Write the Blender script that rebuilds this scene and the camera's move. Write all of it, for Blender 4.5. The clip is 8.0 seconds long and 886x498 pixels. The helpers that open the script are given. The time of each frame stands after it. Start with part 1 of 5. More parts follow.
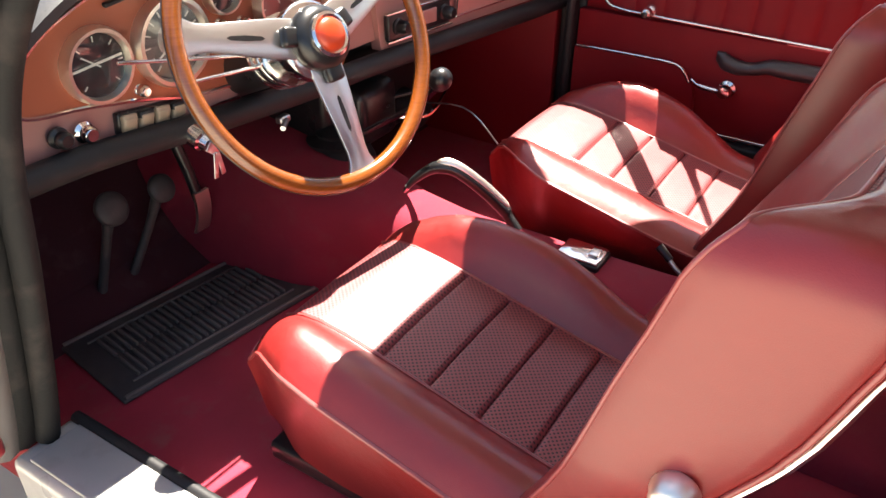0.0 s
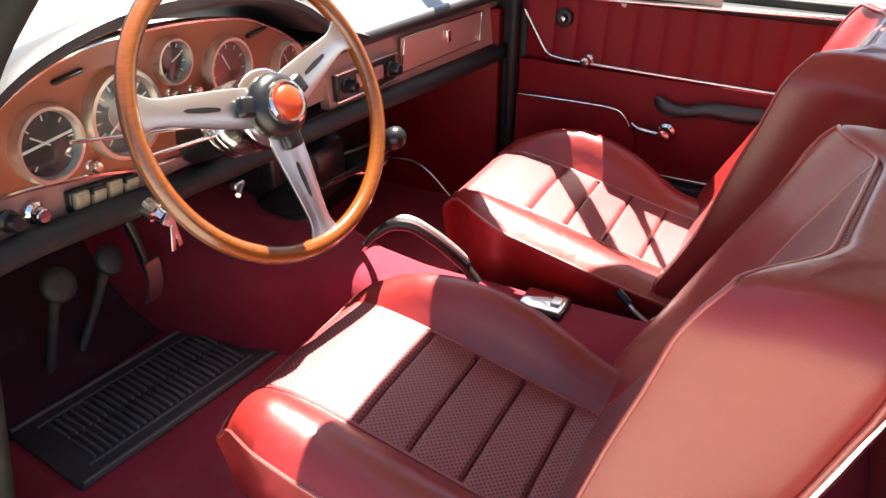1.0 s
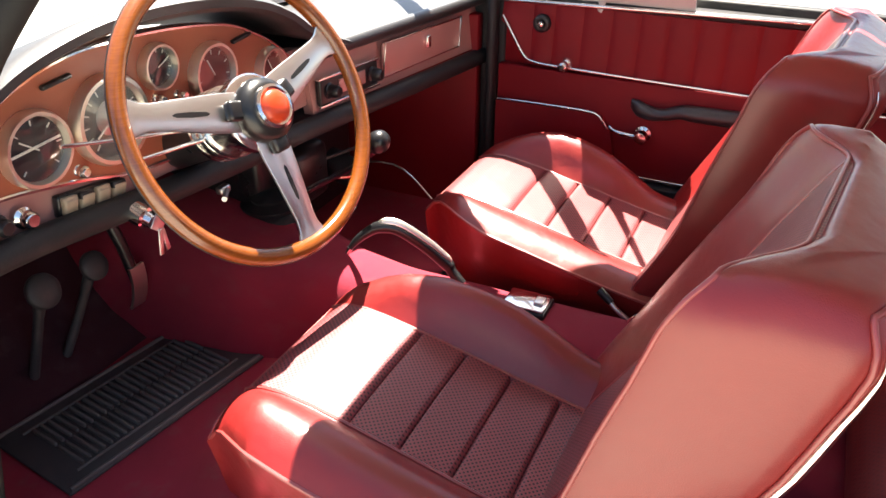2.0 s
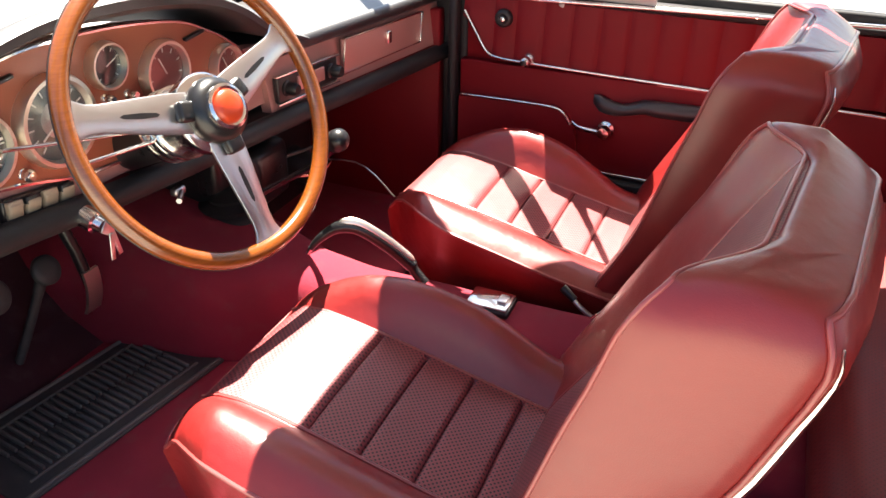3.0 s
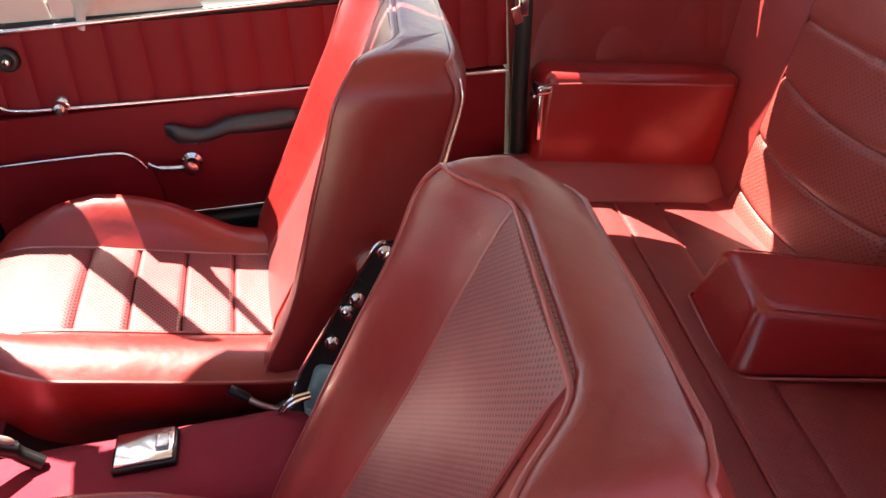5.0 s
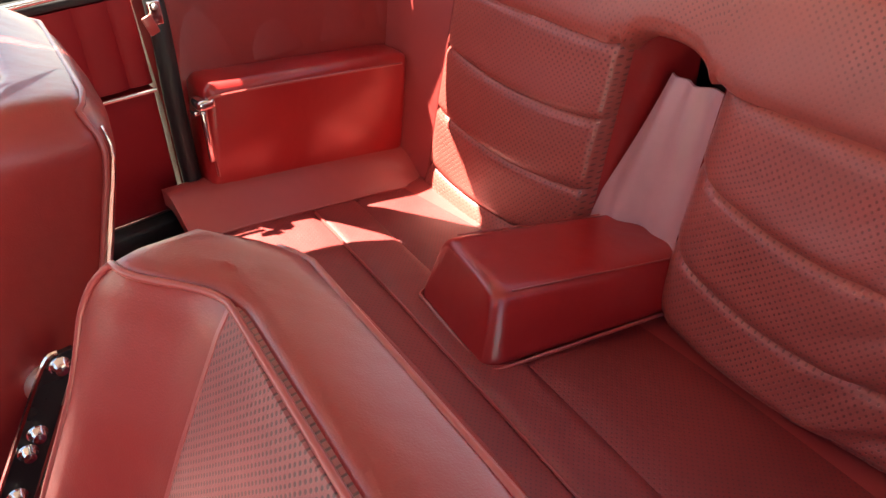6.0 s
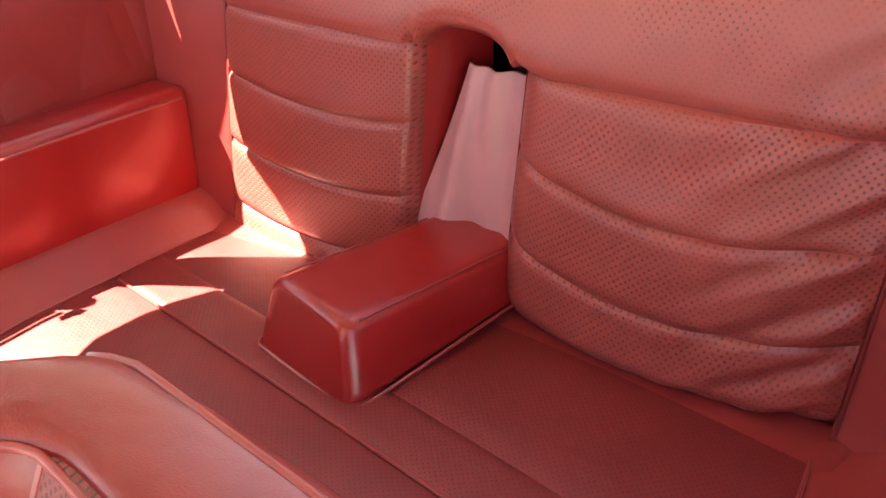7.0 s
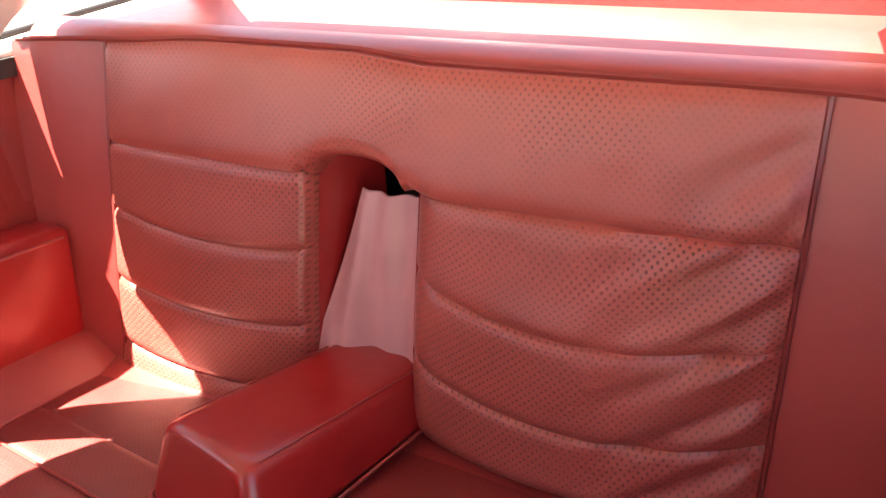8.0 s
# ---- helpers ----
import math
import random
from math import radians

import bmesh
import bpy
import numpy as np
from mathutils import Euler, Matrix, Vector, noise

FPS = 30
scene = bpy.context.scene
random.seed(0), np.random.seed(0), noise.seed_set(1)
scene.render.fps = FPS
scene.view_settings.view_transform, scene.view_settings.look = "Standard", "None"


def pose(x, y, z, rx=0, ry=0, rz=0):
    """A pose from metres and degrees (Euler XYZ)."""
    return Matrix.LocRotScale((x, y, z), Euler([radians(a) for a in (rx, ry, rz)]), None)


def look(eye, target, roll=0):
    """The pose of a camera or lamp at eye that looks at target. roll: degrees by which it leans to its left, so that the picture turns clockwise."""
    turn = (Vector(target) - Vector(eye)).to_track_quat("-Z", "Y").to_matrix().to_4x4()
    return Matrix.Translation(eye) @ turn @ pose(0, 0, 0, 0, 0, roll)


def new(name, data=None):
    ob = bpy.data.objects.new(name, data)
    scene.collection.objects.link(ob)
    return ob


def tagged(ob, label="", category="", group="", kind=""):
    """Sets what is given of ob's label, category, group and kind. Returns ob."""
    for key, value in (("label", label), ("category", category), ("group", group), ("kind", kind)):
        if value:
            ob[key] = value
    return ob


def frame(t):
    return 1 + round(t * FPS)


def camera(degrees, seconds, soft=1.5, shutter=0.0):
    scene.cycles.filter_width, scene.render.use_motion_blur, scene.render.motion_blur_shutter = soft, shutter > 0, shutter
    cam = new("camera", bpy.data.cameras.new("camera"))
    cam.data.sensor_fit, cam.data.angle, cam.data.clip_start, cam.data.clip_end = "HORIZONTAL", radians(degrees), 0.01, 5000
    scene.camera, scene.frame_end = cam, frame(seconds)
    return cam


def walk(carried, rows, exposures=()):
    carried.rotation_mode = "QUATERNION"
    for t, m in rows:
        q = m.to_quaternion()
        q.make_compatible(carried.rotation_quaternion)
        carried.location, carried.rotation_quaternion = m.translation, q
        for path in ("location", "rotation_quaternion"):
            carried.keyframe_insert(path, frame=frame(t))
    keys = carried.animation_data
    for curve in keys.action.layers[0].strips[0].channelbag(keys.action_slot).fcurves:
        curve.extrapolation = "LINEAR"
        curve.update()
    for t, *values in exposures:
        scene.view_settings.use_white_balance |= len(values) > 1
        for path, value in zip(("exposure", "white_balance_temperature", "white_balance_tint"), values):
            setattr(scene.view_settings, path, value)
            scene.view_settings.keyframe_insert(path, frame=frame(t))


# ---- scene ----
cam = camera(58.6, 8.0)
PATH = [
    (0, (-0.996, -0.077, 1.15), (0.424, 0.816, 0.063), 0.6),
    (0.5, (-1.008, -0.035, 1.177), (0.491, 0.791, 0.141), 0.4),
    (1, (-1.001, -0.033, 1.173), (0.544, 0.746, 0.169), 0.2),
    (2.5, (-1.034, -0.028, 1.176), (0.554, 0.672, 0.182), 0.8),
    (3, (-1.003, -0.034, 1.177), (0.598, 0.621, 0.173), 1.0),
    (3.5, (-0.984, 0.008, 1.181), (0.648, 0.551, 0.161), 1.2),
    (4, (-0.954, 0.121, 1.164), (0.736, 0.343, 0.117), 1.9),
    (4.2, (-0.915, 0.117, 1.178), (0.78, 0.208, 0.119), 1.3),
    (5.3, (-0.638, 0.063, 1.185), (0.931, -0.458, 0.06), -2.2),
    (5.5, (-0.601, 0.063, 1.173), (0.897, -0.611, 0.033), -2.1),
    (6, (-0.554, 0.03, 1.159), (0.732, -0.969, -0.002), -1.3),
    (6.5, (-0.508, 0.008, 1.141), (0.592, -1.197, -0.015), -2.6),
    (7, (-0.486, -0.005, 1.139), (0.463, -1.32, -0.031), -4.1),
    (7.5, (-0.495, -0.021, 1.136), (0.348, -1.47, 0.044), -4.6),
    (8, (-0.486, -0.026, 1.137), (0.327, -1.597, 0.205), -3.4),
]
walk(cam, [(t, look(eye, target, roll)) for t, eye, target, roll in PATH], exposures=[(0, 2.78, 7000, 10), (4.2, 2.78, 7000, 10), (5.3, 3.0, 7400, 9), (6.0, 3.46, 7700, 10), (6.5, 3.90, 8000, 11), (7.5, 4.09, 8100, 11), (8, 3.95, 8100, 11)])

# ---- world and light ----
SUN_TO = Vector((0.42, 0.19, 1.0)).normalized()
world = bpy.data.worlds.new("sky")
scene.world = world
world.use_nodes = True
wn = world.node_tree.nodes
wl = world.node_tree.links
sky = wn.new("ShaderNodeTexSky")
sky.sky_type = "NISHITA"
sky.sun_disc = False
sky.sun_elevation = math.asin(SUN_TO.z)
sky.sun_rotation = math.atan2(SUN_TO.x, SUN_TO.y)
wl.new(sky.outputs[0], wn["Background"].inputs[0])
wn["Background"].inputs[1].default_value = 0.052
sun = new("sun", bpy.data.lights.new("sun", "SUN"))
sun.data.energy = 4.9
sun.data.angle = radians(0.5)
sun.data.color = (1.0, 0.95, 0.88)
sun.matrix_world = look((0, 0, 6), Vector((0, 0, 6)) - SUN_TO)


# ---- materials ----
def mat(name, base, rough=0.5, metal=0.0, scale=60.0, var=0.15, bump=0.1, bump_scale=400.0, coat=0.0, spec=0.5, dots=0.0, dirt=0.0, sheen=0.0, hole=0.25, wave=0.0, coat_rough=0.22, dot=0.25, worn=0.0):
    m = bpy.data.materials.new(name)
    m.use_nodes = True
    n, l = m.node_tree.nodes, m.node_tree.links
    b = n["Principled BSDF"]
    b.inputs["Metallic"].default_value = metal
    b.inputs["Specular IOR Level"].default_value = spec
    b.inputs["Coat Weight"].default_value = coat
    b.inputs["Coat Roughness"].default_value = coat_rough
    b.inputs["Sheen Weight"].default_value = sheen
    tc = n.new("ShaderNodeTexCoord")
    big = n.new("ShaderNodeTexNoise")
    big.inputs["Scale"].default_value = scale * 0.12
    big.inputs["Detail"].default_value = 4
    fine = n.new("ShaderNodeTexNoise")
    fine.inputs["Scale"].default_value = bump_scale
    fine.inputs["Detail"].default_value = 3
    for t in (big, fine):
        l.new(tc.outputs["Object"], t.inputs["Vector"])
    mix = n.new("ShaderNodeMix")
    mix.data_type = "RGBA"
    mix.inputs[6].default_value = [c * (1 - var) for c in base] + [1]
    mix.inputs[7].default_value = [min(1, c * (1 + var)) for c in base] + [1]
    l.new(big.outputs[0], mix.inputs[0])
    colour = mix.outputs[2]
    if dirt:
        d = n.new("ShaderNodeTexNoise")
        d.inputs["Scale"].default_value = scale * 0.4
        d.inputs["Detail"].default_value = 8
        l.new(tc.outputs["Object"], d.inputs["Vector"])
        r = n.new("ShaderNodeMapRange")
        r.inputs[1].default_value, r.inputs[2].default_value = 0.55, 0.75
        r.inputs[4].default_value = dirt
        l.new(d.outputs[0], r.inputs[0])
        mx = n.new("ShaderNodeMix")
        mx.data_type = "RGBA"
        mx.inputs[7].default_value = (0.16, 0.12, 0.1, 1)
        l.new(r.outputs[0], mx.inputs[0])
        l.new(colour, mx.inputs[6])
        colour = mx.outputs[2]
    height = fine.outputs[0]
    if dots:
        # staggered rows of punched holes
        uv = n.new("ShaderNodeTexCoord")
        sc = n.new("ShaderNodeVectorMath")
        sc.operation = "SCALE"
        sc.inputs["Scale"].default_value = 1 / dots
        turn = n.new("ShaderNodeVectorRotate")
        turn.rotation_type = "Z_AXIS"
        turn.inputs["Angle"].default_value = radians(45)
        l.new(uv.outputs["UV"], turn.inputs["Vector"])
        l.new(turn.outputs[0], sc.inputs[0])
        fr = n.new("ShaderNodeVectorMath")
        fr.operation = "FRACTION"
        l.new(sc.outputs[0], fr.inputs[0])
        di = n.new("ShaderNodeVectorMath")
        di.operation = "DISTANCE"
        di.inputs[1].default_value = (0.5, 0.5, 0)
        l.new(fr.outputs[0], di.inputs[0])
        punch = n.new("ShaderNodeMapRange")
        punch.inputs[1].default_value, punch.inputs[2].default_value = dot, dot + 0.09
        l.new(di.outputs["Value"], punch.inputs[0])
        if worn:
            # where the surface is polished by use the holes have closed
            patch = n.new("ShaderNodeTexNoise")
            patch.inputs["Scale"].default_value = 5.0
            patch.inputs["Detail"].default_value = 3.0
            l.new(uv.outputs["Object"], patch.inputs["Vector"])
            shut = n.new("ShaderNodeMapRange")
            shut.inputs[1].default_value, shut.inputs[2].default_value = 0.36, 0.58
            shut.inputs[4].default_value = worn
            l.new(patch.outputs[0], shut.inputs[0])
            most = n.new("ShaderNodeMath")
            most.operation = "MAXIMUM"
            l.new(shut.outputs[0], most.inputs[0])
            l.new(punch.outputs[0], most.inputs[1])
            punch = most
        dark = n.new("ShaderNodeMix")
        dark.data_type = "RGBA"
        dark.inputs[6].default_value = [c * hole for c in base] + [1]
        l.new(punch.outputs[0], dark.inputs[0])
        l.new(colour, dark.inputs[7])
        colour = dark.outputs[2]
        add = n.new("ShaderNodeMath")
        add.operation = "MULTIPLY_ADD"
        add.inputs[1].default_value = 3.0
        l.new(punch.outputs[0], add.inputs[0])
        l.new(height, add.inputs[2])
        height = add.outputs[0]
    l.new(colour, b.inputs["Base Color"])
    rr = n.new("ShaderNodeMapRange")
    rr.inputs[3].default_value, rr.inputs[4].default_value = max(0.02, rough - 0.08), min(1, rough + 0.08)
    l.new(big.outputs[0], rr.inputs[0])
    l.new(rr.outputs[0], b.inputs["Roughness"])
    if bump:
        bp = n.new("ShaderNodeBump")
        bp.inputs["Strength"].default_value = bump
        bp.inputs["Distance"].default_value = 0.001
        l.new(height, bp.inputs["Height"])
        l.new(bp.outputs[0], b.inputs["Normal"])
        if wave:
            soft = n.new("ShaderNodeTexNoise")
            soft.inputs["Scale"].default_value = 22
            soft.inputs["Detail"].default_value = 2
            l.new(tc.outputs["Object"], soft.inputs["Vector"])
            wb = n.new("ShaderNodeBump")
            wb.inputs["Strength"].default_value = wave
            wb.inputs["Distance"].default_value = 0.006
            l.new(soft.outputs[0], wb.inputs["Height"])
            l.new(wb.outputs[0], bp.inputs["Normal"])
    return m


VINYL = mat("red_vinyl", (0.235, 0.0145, 0.0135), 0.45, var=0.16, bump=0.3, bump_scale=700, coat=0.68, coat_rough=0.27, spec=0.35, wave=0.45)
GLOSSY = mat("smooth_red_vinyl", (0.30, 0.012, 0.013), 0.36, var=0.12, bump=0.15, bump_scale=500, coat=0.6, coat_rough=0.2, wave=0.3)
PERF = mat("perforated_vinyl", (0.27, 0.050, 0.055), 0.54, var=0.25, spec=0.38, coat=0.55, coat_rough=0.42, hole=0.10, wave=0.55, bump=0.4, bump_scale=700, dots=0.0052, dot=0.24)
PERF_BACK = mat("fine_perforated_vinyl", (0.25, 0.05, 0.052), 0.46, var=0.16, spec=0.6, coat=0.6, coat_rough=0.4, hole=0.3, wave=0.4, bump=0.4, bump_scale=700, dots=0.0042)
PERF2 = mat("worn_perforated_vinyl", (0.36, 0.066, 0.055), 0.44, var=0.22, bump=0.6, bump_scale=700, dots=0.0074, worn=0.42, hole=0.42, dot=0.175, wave=0.35, coat=0.5, coat_rough=0.34)
PERF_TOP = mat("polished_perforated_vinyl", (0.36, 0.066, 0.055), 0.44, var=0.2, bump=0.45, bump_scale=700, dots=0.0074, worn=0.78, hole=0.42, dot=0.165, wave=0.35, coat=0.6, coat_rough=0.34)
# same vinyl as the backrest, darkened to carry the cushion's shade
PERF3 = mat("shaded_cushion_vinyl", (0.20, 0.018, 0.018), 0.5, var=0.2, bump=0.3, bump_scale=700, dots=0.0064, worn=0.4, hole=0.45, dot=0.15, wave=0.4, coat=0.4, coat_rough=0.5)
SEAL = mat("worn_grey_rubber", (0.013, 0.0125, 0.0122), 0.7, spec=0.25, var=0.35, bump=0.4, bump_scale=250, dirt=0.15)
VINYL_REAR = mat("worn_red_vinyl", (0.32, 0.040, 0.038), 0.44, var=0.16, bump=0.3, bump_scale=700, wave=0.35, coat=0.5, coat_rough=0.36)
VINYL_DOOR = mat("door_vinyl", (0.19, 0.0065, 0.011), 0.52, spec=0.22, var=0.12, bump=0.3, bump_scale=600, wave=0.3)
WELT = mat("dark_welt_vinyl", (0.21, 0.028, 0.027), 0.42, bump=0.1, coat=0.2)
PIPING = mat("piping_vinyl", (0.31, 0.048, 0.045), 0.34, bump=0.1, coat=0.5, coat_rough=0.3)
# carpet copy with the footwell's shade put into its dark colour
CARPET_SHADE = mat("shaded_toe_carpet", (0.035, 0.006, 0.012), 0.95, var=0.4, bump=1.0, bump_scale=900, dirt=0.2)
# dusty floor carpet, lightened: daylight from the open door is in the colour
CARPET_LIT = mat("dusty_lit_carpet", (0.32, 0.022, 0.046), 0.95, var=0.45, bump=1.0, bump_scale=900, dirt=0.3)
CARPET = mat("red_carpet", (0.23, 0.012, 0.030), 0.95, var=0.4, bump=1.0, bump_scale=900, dirt=0.12)
MAT_RUBBER = mat("mat_rubber", (0.045, 0.043, 0.045), 0.6, var=0.3, bump=0.4, bump_scale=300, dirt=0.2)
MAT_RIB = mat("worn_mat_rubber", (0.10, 0.096, 0.092), 0.6, var=0.5, bump=0.4, bump_scale=300, dirt=0.25)
RUBBER = mat("black_rubber", (0.013, 0.013, 0.014), 0.55, spec=0.4, var=0.3, bump=0.3, bump_scale=300, dirt=0.1)
PAD = mat("black_padding", (0.016, 0.016, 0.018), 0.5, spec=0.5, coat=0.7, coat_rough=0.4, var=0.2, bump=0.4, bump_scale=500)
PEDAL = mat("worn_pedal_rubber", (0.040, 0.040, 0.041), 0.55, var=0.35, bump=0.3, bump_scale=300, dirt=0.25)
BLACK = mat("black_plastic", (0.012, 0.012, 0.013), 0.3, bump=0.05)
CHROME = mat("chrome", (0.78, 0.77, 0.75), 0.14, 1.0, var=0.05, bump=0.02)
BEZEL = mat("satin_bezel_metal", (0.86, 0.80, 0.70), 0.38, 1.0, var=0.08, bump=0.03)
# dial grey raised to stand in for the glare on its glass
DIAL_GREY = mat("dial_glare_grey", (0.15, 0.152, 0.148), 0.3, bump=0.0)
STEEL = mat("brushed_alloy", (0.62, 0.62, 0.62), 0.3, 1.0, var=0.08, bump=0.08, bump_scale=900)
TREAD = mat("worn_tread_plate", (0.45, 0.45, 0.44), 0.5, 0.3, var=0.2, bump=0.1, dirt=0.25)
DASH = mat("dash_copper_paint", (0.48, 0.25, 0.22), 0.35, 0.25, var=0.1, bump=0.05, coat=0.2)
CLUSTER = mat("cluster_brown", (0.30, 0.085, 0.045), 0.4, var=0.15, bump=0.1)
DIAL = mat("dial_black", (0.03, 0.031, 0.034), 0.35, bump=0.0)
MARK = mat("dial_white", (0.75, 0.75, 0.7), 0.5, bump=0.0)
HORN = mat("horn_orange", (0.52, 0.05, 0.015), 0.3, bump=0.0, var=0.08)
PAINT = mat("pale_car_paint", (0.56, 0.53, 0.49), 0.3, coat=0.6, var=0.06, bump=0.0, dirt=0.15)
GROUND = mat("worn_concrete", (0.42, 0.385, 0.32), 0.9, var=0.2, scale=6, bump=0.6, bump_scale=60, dirt=0.3)
# dirty jamb paint; its grey also holds the shade beside the seal
JAMB_GREY = mat("shaded_jamb_paint", (0.15, 0.132, 0.122), 0.45, dirt=0.5, coat=0.1)
LINING = mat("grey_headlining", (0.56, 0.54, 0.51), 0.7, var=0.06, bump=0.2, bump_scale=300)
PINKCARD = mat("backing_cloth", (0.52, 0.25, 0.265), 0.42, var=0.35, scale=60, bump=0.15, coat=0.3, coat_rough=0.35, wave=0.4)


def wood():
    m = mat("varnished_wood", (0.36, 0.11, 0.018), 0.18, coat=0.8, var=0.1, bump=0.0)
    n, l = m.node_tree.nodes, m.node_tree.links
    b = n["Principled BSDF"]
    tc = n.new("ShaderNodeTexCoord")
    mp = n.new("ShaderNodeMapping")
    mp.inputs["Scale"].default_value = (14, 14, 160)
    w = n.new("ShaderNodeTexNoise")
    w.inputs["Scale"].default_value = 3
    w.inputs["Detail"].default_value = 6
    cr = n.new("ShaderNodeValToRGB")
    cr.color_ramp.elements[0].color = (0.11, 0.027, 0.004, 1)
    cr.color_ramp.elements[1].color = (0.27, 0.072, 0.010, 1)
    l.new(tc.outputs["Object"], mp.inputs[0])
    l.new(mp.outputs[0], w.inputs["Vector"])
    l.new(w.outputs[0], cr.inputs[0])
    l.new(cr.outputs[0], b.inputs["Base Color"])
    return m


WOOD = wood()


def glass_mat(name, tint=(1, 1, 1)):
    m = bpy.data.materials.new(name)
    m.use_nodes = True
    n, l = m.node_tree.nodes, m.node_tree.links
    n.remove(n["Principled BSDF"])
    tr = n.new("ShaderNodeBsdfTransparent")
    tr.inputs[0].default_value = (*tint, 1)
    gl = n.new("ShaderNodeBsdfGlossy")
    gl.inputs["Roughness"].default_value = 0.02
    lw = n.new("ShaderNodeLayerWeight")
    po = n.new("ShaderNodeMath")
    po.operation = "POWER"
    po.inputs[1].default_value = 4.0
    l.new(lw.outputs["Facing"], po.inputs[0])
    fr = n.new("ShaderNodeMapRange")
    fr.inputs[3].default_value, fr.inputs[4].default_value = 0.05, 0.7
    l.new(po.outputs[0], fr.inputs[0])
    mx = n.new("ShaderNodeMixShader")
    l.new(fr.outputs[0], mx.inputs[0])
    l.new(tr.outputs[0], mx.inputs[1])
    l.new(gl.outputs[0], mx.inputs[2])
    l.new(mx.outputs[0], n["Material Output"].inputs[0])
    return m


GLASS = glass_mat("clear_glass", (0.95, 0.97, 0.96))


# ---- mesh helpers ----
def finish(name, bm, material, smooth=True):
    bmesh.ops.recalc_face_normals(bm, faces=bm.faces)
    me = bpy.data.meshes.new(name)
    bm.to_mesh(me)
    bm.free()
    me.materials.append(material)
    if smooth:
        for p in me.polygons:
            p.use_smooth = True
        me.set_sharp_from_angle(angle=radians(50))
    return me


def part(name, bm, material, parent=None, label="", at=(0, 0, 0), smooth=True):
    ob = new(name, finish(name, bm, material, smooth))
    ob.location = at
    if parent:
        ob.parent = parent
    if label:
        ob["label"] = label
    return ob


def empty(name, at, label, category, group="", kind=""):
    ob = new(name)
    ob.location = at
    ob.empty_display_size = 0.05
    return tagged(ob, label, category, group, kind)


def box(size, at=(0, 0, 0), bevel=0.004, seg=2, rot=None, bm=None):
    """A rounded block, its centre at 'at'."""
    b = bmesh.new()
    bmesh.ops.create_cube(b, size=1, matrix=Matrix.Diagonal((*size, 1)))
    if bevel:
        bmesh.ops.bevel(b, geom=b.edges[:] + b.verts[:], offset=min(bevel, min(size) * 0.45), segments=seg, profile=0.5, affect="EDGES")
    m = Matrix.Translation(at) @ (rot if rot else Matrix())
    bmesh.ops.transform(b, matrix=m, verts=b.verts)
    if bm is None:
        return b
    me = bpy.data.meshes.new("tmp")
    b.to_mesh(me)
    b.free()
    bm.from_mesh(me)
    bpy.data.meshes.remove(me)
    return bm


def merge(*bms):
    out = bmesh.new()
    for b in bms:
        me = bpy.data.meshes.new("tmp")
        b.to_mesh(me)
        b.free()
        out.from_mesh(me)
        bpy.data.meshes.remove(me)
    return out


def loft(rings, cap=True, closed=True, ends_closed=False):
    """Skin a row of rings, each with the same number of points."""
    b = bmesh.new()
    vs = [[b.verts.new(p) for p in r] for r in rings]
    n = len(rings[0])
    rows = list(zip(vs, vs[1:]))
    if ends_closed:
        rows.append((vs[-1], vs[0]))
    for a, c in rows:
        for i in range(n if closed else n - 1):
            j = (i + 1) % n
            b.faces.new((a[i], a[j], c[j], c[i]))
    if cap and closed and not ends_closed:
        b.faces.new(vs[0][::-1])
        b.faces.new(vs[-1])
    return b


def spline(pts, per=8, cyclic=False):
    """Points of a smooth curve through pts."""
    p = [Vector(q) for q in pts]
    n = len(p)
    out = []
    for i in range(n if cyclic else n - 1):
        if cyclic:
            a, b, c, d = p[i - 1], p[i], p[(i + 1) % n], p[(i + 2) % n]
        else:
            a, b, c, d = p[max(i - 1, 0)], p[i], p[i + 1], p[min(i + 2, n - 1)]
        for k in range(per):
            t = k / per
            out.append(0.5 * (2 * b + (c - a) * t + (2 * a - 5 * b + 4 * c - d) * t * t + (3 * b - a - 3 * c + d) * t ** 3))
    if not cyclic:
        out.append(p[-1])
    return out


def tube(pts, radius, sides=10, cyclic=False, flat=1.0):
    """A round bar along pts; radius is a number or one for each point."""
    p = [Vector(q) for q in pts]
    n = len(p)
    rad = radius if isinstance(radius, (list, tuple)) else [radius] * n
    rings = []
    up = Vector((0.13, 0.21, 0.97))
    for i in range(n):
        a = p[i - 1] if (i > 0 or cyclic) else p[i]
        c = p[(i + 1) % n] if (i < n - 1 or cyclic) else p[i]
        d = (c - a).normalized()
        u = (up - d * up.dot(d)).normalized()
        v = d.cross(u)
        up = u
        rings.append([p[i] + rad[i] * (math.cos(2 * math.pi * k / sides) * u + flat * math.sin(2 * math.pi * k / sides) * v) for k in range(sides)])
    return loft(rings, ends_closed=cyclic)


def lathe(profile, axis=Vector((0, 0, 1)), at=(0, 0, 0), sides=32):
    """Turn (radius, height) pairs round an axis."""
    q = axis.normalized().to_track_quat("Z", "Y").to_matrix().to_4x4()
    m = Matrix.Translation(at) @ q
    rings = [[m @ Vector((r * math.cos(2 * math.pi * k / sides), r * math.sin(2 * math.pi * k / sides), h)) for k in range(sides)] for r, h in profile]
    return loft(rings)


